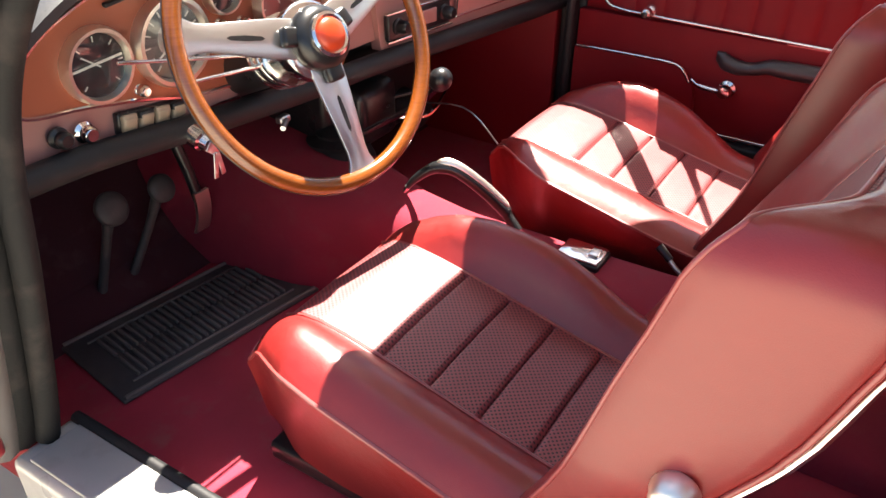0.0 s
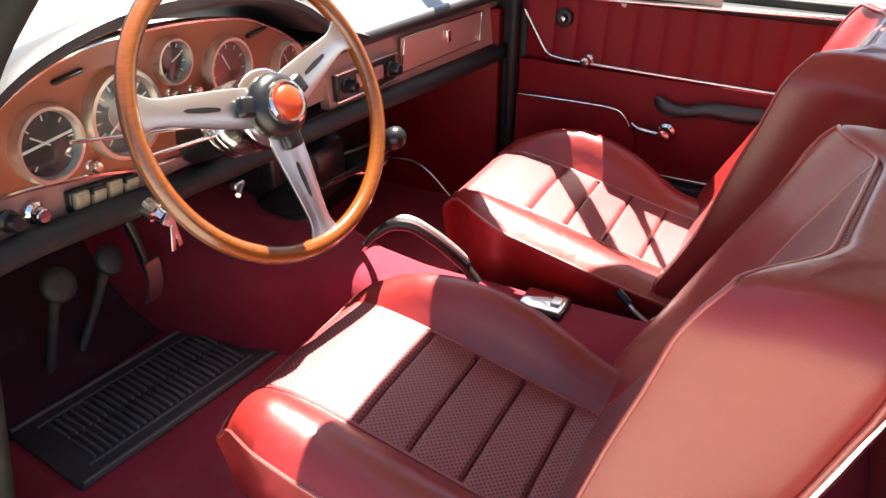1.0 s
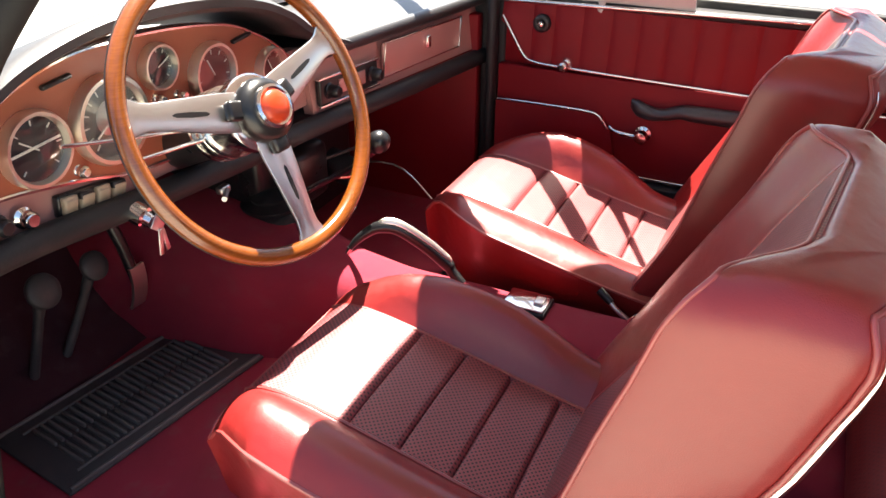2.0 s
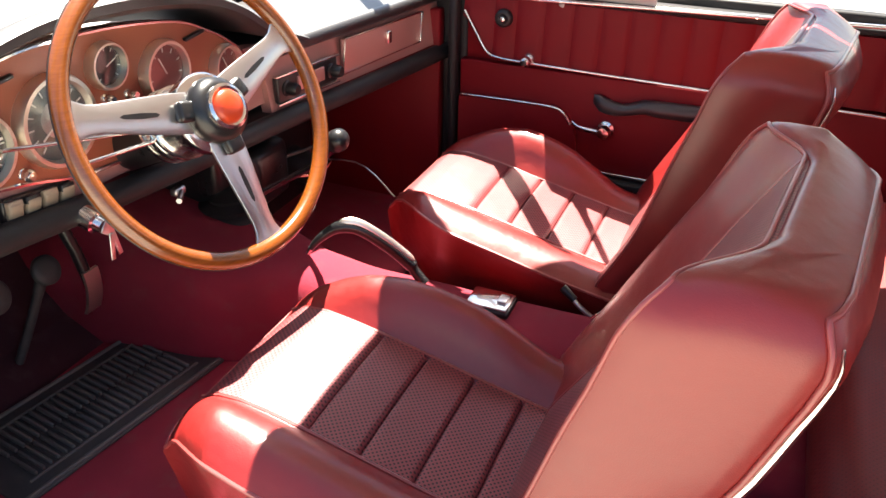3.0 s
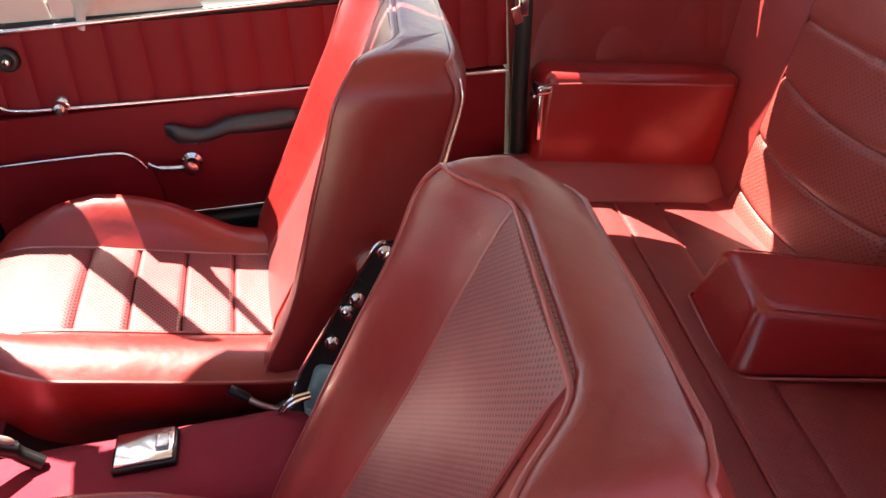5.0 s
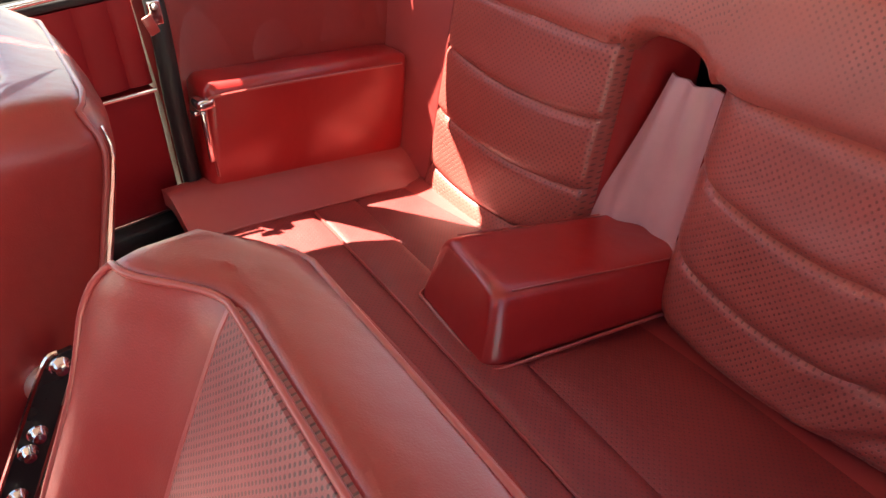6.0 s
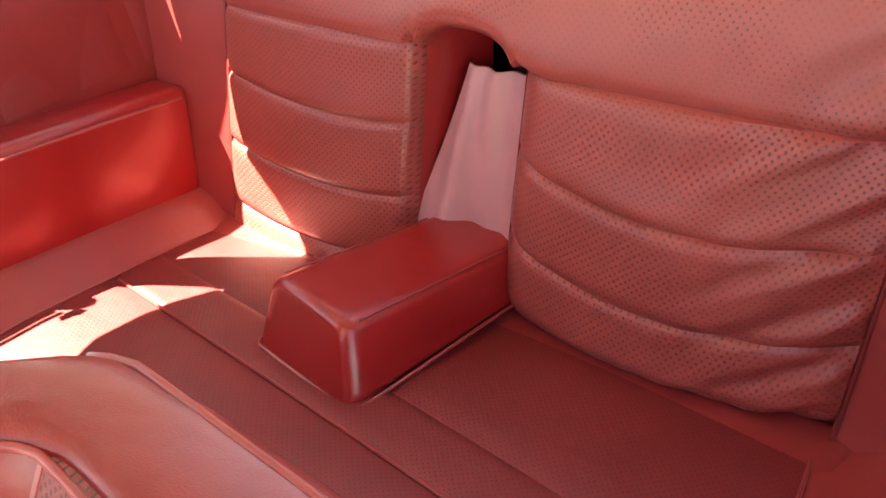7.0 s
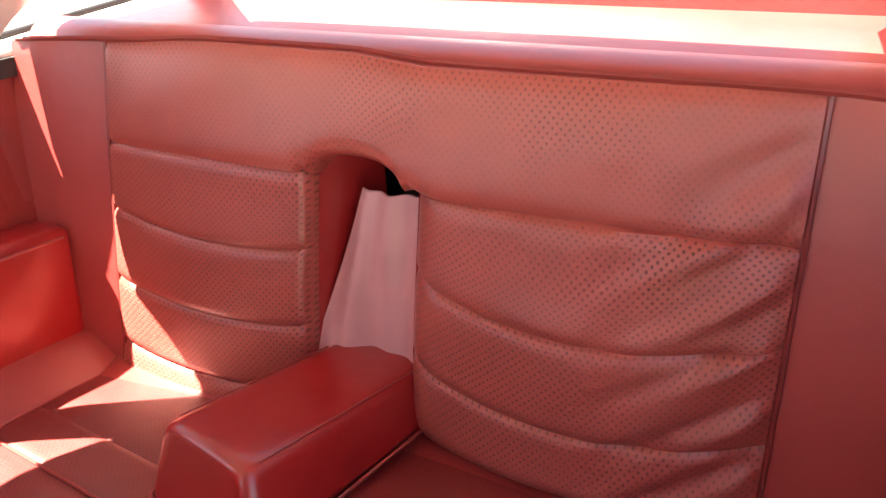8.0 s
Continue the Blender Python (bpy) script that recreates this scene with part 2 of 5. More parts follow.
def slab(f, nu, nv, thick, uv=False):
    """A curved sheet: f(u, v) gives a place, thick(place) the depth vector behind it."""
    b = bmesh.new()
    lay = b.loops.layers.uv.new("UVMap") if uv else None
    top = [[b.verts.new(f(i / nu, j / nv)) for j in range(nv + 1)] for i in range(nu + 1)]
    low = [[b.verts.new(v.co + Vector(thick)) for v in r] for r in top]
    co = {}
    for i in range(nu + 1):
        for j in range(nv + 1):
            co[top[i][j]] = (i / nu, j / nv)
            co[low[i][j]] = (i / nu, j / nv)
    for i in range(nu):
        for j in range(nv):
            b.faces.new((top[i][j], top[i + 1][j], top[i + 1][j + 1], top[i][j + 1]))
            b.faces.new((low[i][j], low[i][j + 1], low[i + 1][j + 1], low[i + 1][j]))
    for i in range(nu):
        for j in (0, nv):
            b.faces.new((top[i][j], top[i + 1][j], low[i + 1][j], low[i][j]))
    for j in range(nv):
        for i in (0, nu):
            b.faces.new((top[i][j], top[i][j + 1], low[i][j + 1], low[i][j]))
    if uv:
        eu = (top[nu][nv // 2].co - top[0][nv // 2].co).length
        ev = (top[nu // 2][nv].co - top[nu // 2][0].co).length
        for fc in b.faces:
            for lp in fc.loops:
                u, v = co[lp.vert]
                lp[lay].uv = (u * eu, v * ev)
    return b


def prism(outline, y0, y1, bevel=0.0):
    """An outline of (x, z) drawn out from y0 to y1."""
    b = bmesh.new()
    fr = [b.verts.new((x, y0, z)) for x, z in outline]
    bk = [b.verts.new((x, y1, z)) for x, z in outline]
    n = len(fr)
    for i in range(n):
        j = (i + 1) % n
        b.faces.new((fr[i], fr[j], bk[j], bk[i]))
    b.faces.new(fr)
    b.faces.new(bk)
    if bevel:
        bmesh.ops.bevel(b, geom=[e for e in b.edges if len(e.link_faces) == 2 and e.calc_face_angle(0) > 0.8], offset=bevel, segments=2, profile=0.5, affect="EDGES")
    return b


def smooth01(a, b, x):
    t = min(1, max(0, (x - a) / (b - a)))
    return t * t * (3 - 2 * t)


def lerp_table(rows, x):
    if x <= rows[0][0]:
        return rows[0][1]
    for (a, u), (b, v) in zip(rows, rows[1:]):
        if x <= b:
            return u + (v - u) * (x - a) / (b - a)
    return rows[-1][1]


FLOOR = 0.28
CX = 0.026            # the car's middle line


def structure(name, bm, material, label, category, at=(0, 0, 0), smooth=True):
    return tagged(part(name, bm, material, at=at, smooth=smooth), label, category, kind="structure")


# ---- the ground and the car's shell ----
def sheet(x0, x1, y0, y1, z, n=40):
    b = bmesh.new()
    bmesh.ops.create_grid(b, x_segments=n, y_segments=n, size=0.5, matrix=Matrix.Translation(((x0 + x1) / 2, (y0 + y1) / 2, z)) @ Matrix.Diagonal((x1 - x0, y1 - y0, 1, 1)))
    return b


structure("ground", sheet(-400, 400, -400, 400, 0.0, 2), GROUND, "worn sunlit concrete yard around the car", "ground")

floor = structure("floor", merge(box((1.22, 1.62, 0.04), (CX, 0.42, FLOOR - 0.02), 0.004), box((1.22, 1.3, 0.04), (CX, -0.9, FLOOR - 0.022), 0.004)), CARPET_LIT, "dusty dark red carpeted car floor, door light in its colour", "floor")


def tunnel_ring(y):
    h = lerp_table([(-0.3, 0.06), (0.06, 0.07), (0.085, 0.12), (0.105, 0.150), (0.14, 0.166), (0.35, 0.163), (0.55, 0.17), (0.8, 0.20), (1.15, 0.26)], y)
    w = lerp_table([(-0.3, 0.10), (0.40, 0.095), (0.52, 0.082), (0.64, 0.088), (0.8, 0.15), (1.15, 0.2)], y)
    out = []
    for k in range(17):
        a = math.pi * k / 16
        c, s = math.cos(a), math.sin(a)
        out.append((CX + w * math.copysign(abs(c) ** 0.55, c), y, FLOOR - 0.01 + h * abs(s) ** 0.55))
    out.append((CX - w, y, FLOOR - 0.03))
    out.append((CX + w, y, FLOOR - 0.03))
    return out


structure("transmission_tunnel", loft([tunnel_ring(-0.3 + 1.45 * i / 110) for i in range(111)]), CARPET, "red carpeted transmission tunnel between the seats", "tunnel")


def firewall():
    # toe board that slopes up into the bulkhead under the dashboard
    prof = [(0.98, FLOOR - 0.01), (1.06, FLOOR + 0.05), (1.17, FLOOR + 0.2), (1.2, 0.78), (1.24, 0.78), (1.24, FLOOR - 0.03), (0.98, FLOOR - 0.03)]
    return loft([[(x, y, z) for y, z in prof] for x in (CX - 0.62, CX + 0.62)])


structure("bulkhead", firewall(), CARPET_SHADE, "soiled carpeted toe board and bulkhead, footwell shade in its colour", "bulkhead", smooth=False)

# kick panels ahead of the doors
for side, nm in ((1, "kick_panel"), (-1, "kick_panel")):
    structure(nm, box((0.03, 0.50, 0.52), (CX + side * (0.615 if side > 0 else 0.675), 0.90 if side > 0 else 1.04, FLOOR + 0.22), 0.004), VINYL_DOOR, "dark red kick panel ahead of the door", "panel")


def hull():
    """Roof skin, out of view: a shallow vault with rounded rails."""
    rings = []
    for i in range(17):
        t = i / 16
        y = 0.53 - 1.495 * t
        crown = 0.035 * math.sin(math.pi * t) - 0.05 * smooth01(0.30, 0.53, y)
        w = 0.475 - 0.03 * (2 * t - 1) ** 2
        # front sides drawn in so that sun reaches the passenger seat
        w = min(w, lerp_table([(0.30, 0.475), (0.37, 0.44), (0.41, 0.385), (0.45, 0.350), (0.53, 0.335)], y))
        top = [(CX + w * math.sin(a), y, 1.205 + crown + 0.075 * math.cos(a) ** 0.8) for a in [math.pi * (k / 20 - 0.5) * 0.999 for k in range(21)]]
        low = [(CX + (w - 0.025) * math.sin(a), y, 1.195 + crown + 0.055 * math.cos(a) ** 0.8) for a in [math.pi * (0.5 - k / 20) * 0.999 for k in range(21)]]
        rings.append(top + low)
    return loft(rings)


structure("ceiling", hull(), LINING, "grey cloth lined car roof, unseen and cut to shape the sunlight", "roof")


def pillar(pts, w, d, name, label, m=PAINT):
    rings = []
    for p, q in zip(pts, [*pts[1:], pts[-1]]):
        x, y, z = p
        rings.append([(x + w * c, y + d * s, z) for c, s in ((-.5, -.35), (-.35, -.5), (.35, -.5), (.5, -.35), (.5, .35), (.35, .5), (-.35, .5), (-.5, .35))])
    structure(name, loft(rings), m, label, "pillar")




def sail(side, edge, tops=None):
    """A made-up panel from the edge (y, z) up to the roof, leaning inwards."""
    rings = []
    for k, (y, zl) in enumerate(edge):
        zu = tops[k] if tops else lerp_table([(-1.30, 0.93), (-1.05, 1.12), (-0.95, 1.20), (-0.22, 1.215), (0.22, 1.225)], y)
        dip = 0.065 * smooth01(-0.08, 0.22, y)
        xl = 0.655 - 0.30 * (zl - 0.86) - dip
        xu = 0.655 - 0.30 * (zu - 0.86) if tops else max(xl - 0.85 * (zu - zl), 0.455)
        rings.append([(CX + side * xl - side * 0.03, y, zl), (CX + side * xl, y, zl - 0.006), (CX + side * (xu + 0.012), y, zu + 0.012), (CX + side * xu - side * 0.02, y, zu)])
    structure("sun_mask", loft(rings), PAINT, "pale painted panel added below the roof to mask the sun", "pillar")


for side, x in ((1, CX + 0.615), (-1, CX - 0.64)):
    pillar([(x, 1.03, 0.76), (x - side * 0.08, 0.79, 0.98), (x - side * 0.235, 0.59, 1.165), (x - side * 0.26, 0.53, 1.19)], 0.03, 0.04, "windscreen_pillar", "dark windscreen pillar", PAINT)
    # added sail panel from roof to tail; its edge cuts the sun patches
    edge = [(-0.14, 1.165), (-0.365, 1.095), (-0.52, 1.045), (-0.65, 1.0), (-0.775, 0.957), (-0.93, 0.936), (-1.10, 0.912), (-1.30, 0.89)]
    if side > 0:
        edge = [(0.22, 1.205), (0.10, 1.198), (-0.05, 1.150), (-0.14, 1.09), (-0.28, 1.02), (-0.38, 1.015), (-0.45, 1.055), (-0.52, 1.085), (-0.61, 1.082), (-0.65, 1.03), (-0.69, 0.962), (-0.72, 0.962), (-0.746, 0.972), (-0.766, 1.006)]
    sail(side, edge)
    if side > 0:
        # added blind quarter behind the window, leaving slits for slivers of sun
        sail(side, [(-0.712, 0.78), (-0.722, 0.78), (-0.728, 0.78), (-0.750, 0.78), (-0.768, 0.78)], [0.785, 0.80, 0.845, 0.910, 0.965])
        sail(side, [(-0.768, 0.878), (-0.785, 0.886), (-0.80, 0.900), (-0.83, 0.925), (-0.88, 0.955), (-0.95, 0.985), (-1.05, 1.0), (-1.16, 0.985), (-1.30, 0.90)])

# front door post on the driver's side with its rubber seal
post = [(-0.63, 0.765, 0.36), (-0.625, 0.748, 0.43), (-0.622, 0.697, 0.63), (-0.62, 0.665, 0.78), (-0.613, 0.640, 0.87), (-0.603, 0.592, 0.957), (-0.578, 0.548, 1.03), (-0.47, 0.46, 1.20)]
structure("door_seal", tube(spline([(x - 0.012, y + 0.004, z) for x, y, z in post], 6), 0.016, 12), SEAL, "thick worn black rubber door seal", "seal")
structure("door_post", tube(spline([(x - 0.036, y + 0.030, z) for x, y, z in post], 6), 0.022, 10), SEAL, "dark rubber covered front door post", "pillar")
structure("door_jamb", tube(spline([(x - 0.062, y + 0.030, z) for x, y, z in post[:5]], 6), 0.022, 8), JAMB_GREY, "dirty door jamb beside the seal, shade in its grey", "pillar")
structure("front_wing", merge(box((0.10, 1.3, 0.45), (CX - 0.70, 1.48, 0.55), 0.03), box((0.10, 1.3, 0.45), (CX + 0.70, 1.48, 0.55), 0.03)), PAINT, "pale painted front wings", "bodywork")
structure("bonnet", slab(lambda u, v: Vector((CX - 0.65 + 1.3 * u, 0.99 + 1.17 * v, 0.80 + 0.035 * math.sin(math.pi * u) - 0.06 * v * v)), 16, 10, (0, 0, -0.02)), PAINT, "pale painted bonnet beyond the windscreen", "bodywork")

# sills: carpet inside, bright tread plate on top
for side in (1, -1):
    x = CX + side * 0.67
    structure("door_sill", box((0.10, 1.14, 0.20), (x, 0.21, 0.255), 0.012), PAINT, "pale painted door sill", "sill")
    structure("tread_plate", box((0.075, 1.08, 0.006), (x, 0.21, 0.359), 0.002), TREAD, "pale worn metal tread plate", "trim")
    structure("sill_seal", tube([(x - side * 0.046, -0.33, 0.357), (x - side * 0.046, 0.77, 0.357)], 0.009, 8), RUBBER, "black rubber sill seal", "seal")

# driver's side rear quarter and rear bulkhead close the shell
structure("wall_rear_left", merge(box((0.05, 0.70, 0.58), (CX - 0.68, -0.72, 0.57), 0.01), box((0.05, 0.05, 0.5), (CX - 0.66, -0.36, 0.58), 0.01)), VINYL_DOOR, "red vinyl rear side panel", "panel")
for x in (0.772, CX - 0.732):
    structure("rear_wing", box((0.045, 1.09, 0.52), (x, -0.885, 0.600), 0.016, 3), PAINT, "pale painted rear wing", "bodywork")
structure("tail", merge(box((1.36, 0.8, 0.5), (CX, -1.80, 0.62), 0.05)), PAINT, "pale painted boot", "bodywork")
structure("boot_wall", box((1.25, 0.03, 0.55), (CX, -1.0, 0.60), 0.003), BLACK, "dark wall behind the rear seat", "panel")


def pane(name, quad, label):
    b = bmesh.new()
    n = 8
    a, c, d, e = [Vector(q) for q in quad]
    def f(u, v):
        return (a * (1 - u) + c * u) * (1 - v) + (e * (1 - u) + d * u) * v + Vector((0, 0.05 * math.sin(math.pi * u), 0.0))
    ob = structure(name, slab(f, n, 2, (0, 0.004, 0)), GLASS, label, "window")
    ob.visible_shadow = False
    return ob


pane("window_1", [(CX - 0.60, 1.03, 0.80), (CX + 0.60, 1.03, 0.80), (CX + 0.37, 0.56, 1.17), (CX - 0.37, 0.56, 1.17)], "clear curved windscreen")
pane("window_2", [(CX - 0.56, -1.40, 0.92), (CX + 0.56, -1.40, 0.92), (CX + 0.45, -1.03, 1.215), (CX - 0.45, -1.03, 1.215)], "clear sloping rear window")


# ---- passenger door ----
DX = 0.64
door = empty("car_door", (DX, 0.2, 0.40), "closed red vinyl passenger door with chrome strips and black armrest", "car door")


def dpart(name, bm, m, label="", parent=None, smooth=True):
    ob = part(name, bm, m, parent or door, label, smooth=smooth)
    ob.location = Vector((0, -0.035, 0.006)) - Vector((DX, 0.2, 0.40))
    return ob


dpart("outer_skin", box((0.05, 0.95, 0.45), (DX + 0.065, 0.175, 0.575), 0.012), PAINT, "pale painted outer skin")
dpart("lower_panel", box((0.03, 0.935, 0.255), (DX + 0.017, 0.172, 0.52), 0.004), VINYL_DOOR, "smooth red vinyl")
dpart("upper_backing", box((0.02, 0.935, 0.15), (DX + 0.034, 0.172, 0.715), 0.004), VINYL_DOOR, "red vinyl behind the pleats")
# raised pocket area ahead
pocket_out = [(0.636, 0.395), (0.636, 0.566), (0.42, 0.570), (0.385, 0.562), (0.365, 0.535), (0.355, 0.50), (0.345, 0.395)]
b = bmesh.new()
fr = [b.verts.new((DX - 0.012, y, z)) for y, z in pocket_out]
bk = [b.verts.new((DX + 0.006, y, z)) for y, z in pocket_out]
for i in range(len(fr)):
    j = (i + 1) % len(fr)
    b.faces.new((fr[i], fr[j], bk[j], bk[i]))
b.faces.new(fr)
b.faces.new(bk)
dpart("map_pocket", b, VINYL_DOOR, "raised red vinyl map pocket", smooth=False)
dpart("pocket_strip", tube([(DX - 0.013, p.x, p.y) for p in spline([(0.632, 0.570, 0), (0.52, 0.572, 0), (0.425, 0.572, 0), (0.392, 0.565, 0), (0.370, 0.537, 0)], 5)], 0.0032, 8), CHROME, "thin chrome strip")
# upright pleats of the upper panel
ys = [0.636, 0.565, 0.515, 0.452, 0.39, 0.33, 0.27, 0.21, 0.15, 0.09, 0.03, -0.03, -0.09, -0.15, -0.21, -0.26, -0.296]
for y1, y0 in zip(ys, ys[1:]):
    def f(u, v, y0=y0, y1=y1):
        lo = 0.655 + (0.09 * smooth01(0.56, 0.64, y0 + (y1 - y0) * u))
        return Vector((DX + 0.004 + 0.012 * v - 0.004 * math.sin(math.pi * u) ** 0.4, y0 + (y1 - y0) * u, lo + (0.788 - lo) * v))
    dpart("pleat", slab(f, 8, 4, (0.02, 0, 0)), VINYL_DOOR)
strip = [(DX - 0.004, p.x, p.y) for p in spline([(0.630, 0.758, 0), (0.60, 0.71, 0), (0.574, 0.672, 0), (0.545, 0.662, 0), (0.48, 0.659, 0), (0.30, 0.655, 0), (0.0, 0.650, 0), (-0.296, 0.645, 0)], 6)]
dpart("waist_strip", tube(strip, 0.0035, 8), CHROME, "long chrome waist strip")
dpart("top_rail", box((0.045, 0.935, 0.014), (DX + 0.032, 0.172, 0.797), 0.004), RUBBER, "black top rail")
dpart("top_bead", tube([(DX + 0.008, -0.296, 0.812), (DX + 0.004, 0.63, 0.790)], 0.0045, 8), CHROME, "bright window bead")
dpart("glass_run", box((0.03, 0.935, 0.030), (DX + 0.068, 0.172, 0.806), 0.006), RUBBER, "black rubber glass run outside the bead")
dpart("kick_strip", box((0.008, 0.93, 0.008), (DX - 0.003, 0.172, 0.432), 0.002), CHROME, "thin chrome strip along the foot")
dpart("lower_step", box((0.05, 0.93, 0.04), (DX + 0.0, 0.172, 0.404), 0.006), RUBBER, "black rubber foot of the door")


def armrest_ring(t):
    y = 0.325 - 0.235 * t
    z = 0.602 - 0.008 * t - 0.014 * math.sin(math.pi * min(1, t * 2.2)) + 0.01 * t
    h = lerp_table([(0, 0.010), (0.06, 0.018), (0.3, 0.013), (0.6, 0.017), (0.95, 0.018), (1, 0.010)], t)
    d = lerp_table([(0, 0.010), (0.06, 0.022), (0.3, 0.03), (0.6, 0.038), (0.95, 0.036), (1, 0.02)], t)
    return [(DX - d * (0.5 + 0.5 * math.cos(a)), y, z + h * math.sin(a)) for a in [2 * math.pi * k / 14 for k in range(14)]]


dpart("armrest", loft([armrest_ring(i / 30) for i in range(31)]), PAD, "black padded armrest pull")
hd = dpart("door_handle", tube(spline([(DX - 0.014, 0.365, 0.545), (DX - 0.022, 0.345, 0.538), (DX - 0.026, 0.30, 0.536)], 6), [0.004] * 6 + [0.006] * 7, 8), CHROME, "chrome lever")
part("handle_knob", lathe([(0.001, -0.028), (0.012, -0.026), (0.016, -0.018), (0.015, -0.008), (0.010, 0.0), (0.018, 0.004), (0.018, 0.012), (0.001, 0.013)], Vector((1, 0, 0)), (DX - 0.012, 0.292, 0.537), 20), CHROME, hd)
lock = dpart("lock_rosette", lathe([(0.001, -0.010), (0.008, -0.010), (0.010, -0.006), (0.015, -0.007), (0.019, -0.004), (0.020, 0.004), (0.001, 0.005)], Vector((1, 0, 0)), (DX - 0.0, 0.541, 0.748), 24), BLACK, "black plastic rosette")
part("rosette_centre", lathe([(0.001, -0.012), (0.005, -0.011), (0.006, -0.008), (0.001, -0.007)], Vector((1, 0, 0)), (DX - 0.001, 0.541, 0.748), 16), CHROME, lock)
crank = dpart("crank_knob", lathe([(0.001, -0.034), (0.008, -0.032), (0.0125, -0.022), (0.010, -0.012), (0.006, -0.006), (0.012, 0.0), (0.014, 0.006), (0.001, 0.007)], Vector((1, 0, 0)), (DX - 0.006, 0.478, 0.668), 20), CHROME, "chrome knob with a dark face")
part("knob_face", lathe([(0.001, -0.002), (0.006, -0.001), (0.006, 0.002), (0.001, 0.002)], Vector((1, 0, 0)), (DX - 0.041, 0.478, 0.668), 16), BLACK, crank)

# ---- driver's door, standing wide open ----
open_door = empty("car_door", (-0.70, 0.775, 0.36), "wide open driver's door with red vinyl trim and pale skin", "car door")


def opart(name, bm, m, label=""):
    ob = part(name, bm, m, open_door, label)
    ob.location = -Vector((-0.70, 0.775, 0.36))
    return ob


opart("outer_skin", box((0.90, 0.05, 0.46), (-1.145, 0.815, 0.575), 0.014), PAINT, "pale painted outer skin")
opart("inner_panel", box((0.86, 0.03, 0.40), (-1.125, 0.775, 0.575), 0.012, 3), GLOSSY, "smooth red vinyl trim")
opart("waist_strip", tube([(-0.70, 0.757, 0.655), (-1.55, 0.757, 0.650)], 0.0035, 8), CHROME, "long chrome waist strip")
opart("armrest", box((0.24, 0.045, 0.03), (-1.15, 0.742, 0.60), 0.012, 3), PAD, "black padded armrest pull")
for z in (0.46, 0.70):
    opart("hinge", box((0.05, 0.03, 0.05), (-0.675, 0.80, z), 0.006), BLACK, "black steel hinge")

# posts added in the passenger window to cast the stripes on the seat
structure("stripe_post", tube([(DX + 0.025, 0.605, 0.80), (DX + 0.020, 0.595, 0.825), (DX + 0.008, 0.567, 0.87), (DX - 0.02, 0.50, 0.98), (DX - 0.135, 0.375, 1.21)], [0.012, 0.022, 0.062, 0.055, 0.045], 8, flat=0.3), PAINT, "pale painted post added in the side window to cast a stripe", "window frame")

structure("stripe_bar", tube([(DX + 0.012, 0.385, 0.79), (DX + 0.006, 0.378, 0.825), (DX - 0.012, 0.362, 0.87), (DX - 0.055, 0.331, 0.98), (DX - 0.135, 0.27, 1.21)], [0.008, 0.014, 0.045, 0.018, 0.0105], 8, flat=0.4), PAINT, "thin pale painted bar added in the side window for a second stripe", "window frame")
# plates added over the door to keep sun off the far seat bolster
for y0, y1, top in ((0.505, 0.66, 0.965), (0.425, 0.503, 0.905), (0.19, 0.423, 0.965)):
    structure("bolster_shade_plate", loft([[(DX + 0.020 - 0.30 * (z - 0.80) + dx, y, z) for dx, y in ((-0.005, y0 + lean), (0.005, y0 + lean), (0.005, y1 - lean), (-0.005, y1 - lean))] for z, lean in ((0.795, 0.0), (0.90, 0.004), (top, 0.022))]), PAINT, "pale painted plate added above the door to shade the seat", "window frame")
# unseen post, added where its shadow crosses the rear cushion
for side in (1, -1):
    xw = (DX if side > 0 else CX - 0.635)
    structure("quarter_window_post", loft([[(xw + side * dx - side * 0.012 * c, y + w * s, z) for c, s in ((1, -1), (1, 1), (-1, 1), (-1, -1))] for dx, y, w, z in ((0.012, -0.47, 0.045, 0.79), (0.0, -0.49, 0.048, 0.86), (-0.06, -0.546, 0.056, 1.03), (-0.065, -0.553, 0.056, 1.05))]), BLACK, "black slanting rear window post, unseen, added for its shade band", "pillar")

# pillar seals of the passenger door
structure("door_seal_front", merge(box((0.034, 0.022, 0.46), (DX - 0.004, 0.618, 0.60), 0.008), box((0.03, 0.12, 0.56), (DX + 0.035, 0.655, 0.56), 0.006)), RUBBER, "black rubber seal at the door's front edge", "seal")
structure("door_seal_rear", tube(spline([(DX - 0.012, -0.352, 0.34), (DX - 0.012, -0.352, 0.60), (DX - 0.006, -0.358, 0.74), (DX + 0.012, -0.362, 0.83)], 6), 0.016, 8), RUBBER, "black rubber seal behind the door", "seal")

hook = empty("belt_hook", (0.615, -0.350, 0.77), "small chrome belt hook with a pale tongue on the black seal", "belt hook")
part("plate", box((0.006, 0.020, 0.036), (0, 0, 0.004), 0.003, 3), CHROME, hook, "chrome plate")
part("tongue", box((0.004, 0.016, 0.030), (-0.006, 0.012, -0.010), 0.002, rot=Matrix.Rotation(radians(-18), 4, "X")), PIPING, hook, "pale red tongue")
part("screw", lathe([(0.0005, 0.004), (0.004, 0.003), (0.005, 0.0), (0.0005, -0.001)], Vector((-1, 0, 0)), (-0.003, 0, 0.014), 12), STEEL, hook)

# ---- passenger rear side panel with its armrest ----
def waist(y):
    """Height of the sill below the rear quarter window."""
    return lerp_table([(-1.2, 0.886), (-0.84, 0.876), (-0.76, 0.878), (-0.68, 0.895), (-0.55, 0.898), (-0.34, 0.884)], y)


def bend(y):
    """How far the top of the side panel turns inwards towards the tail."""
    return 0.018 * smooth01(0.66, 0.84, -y)


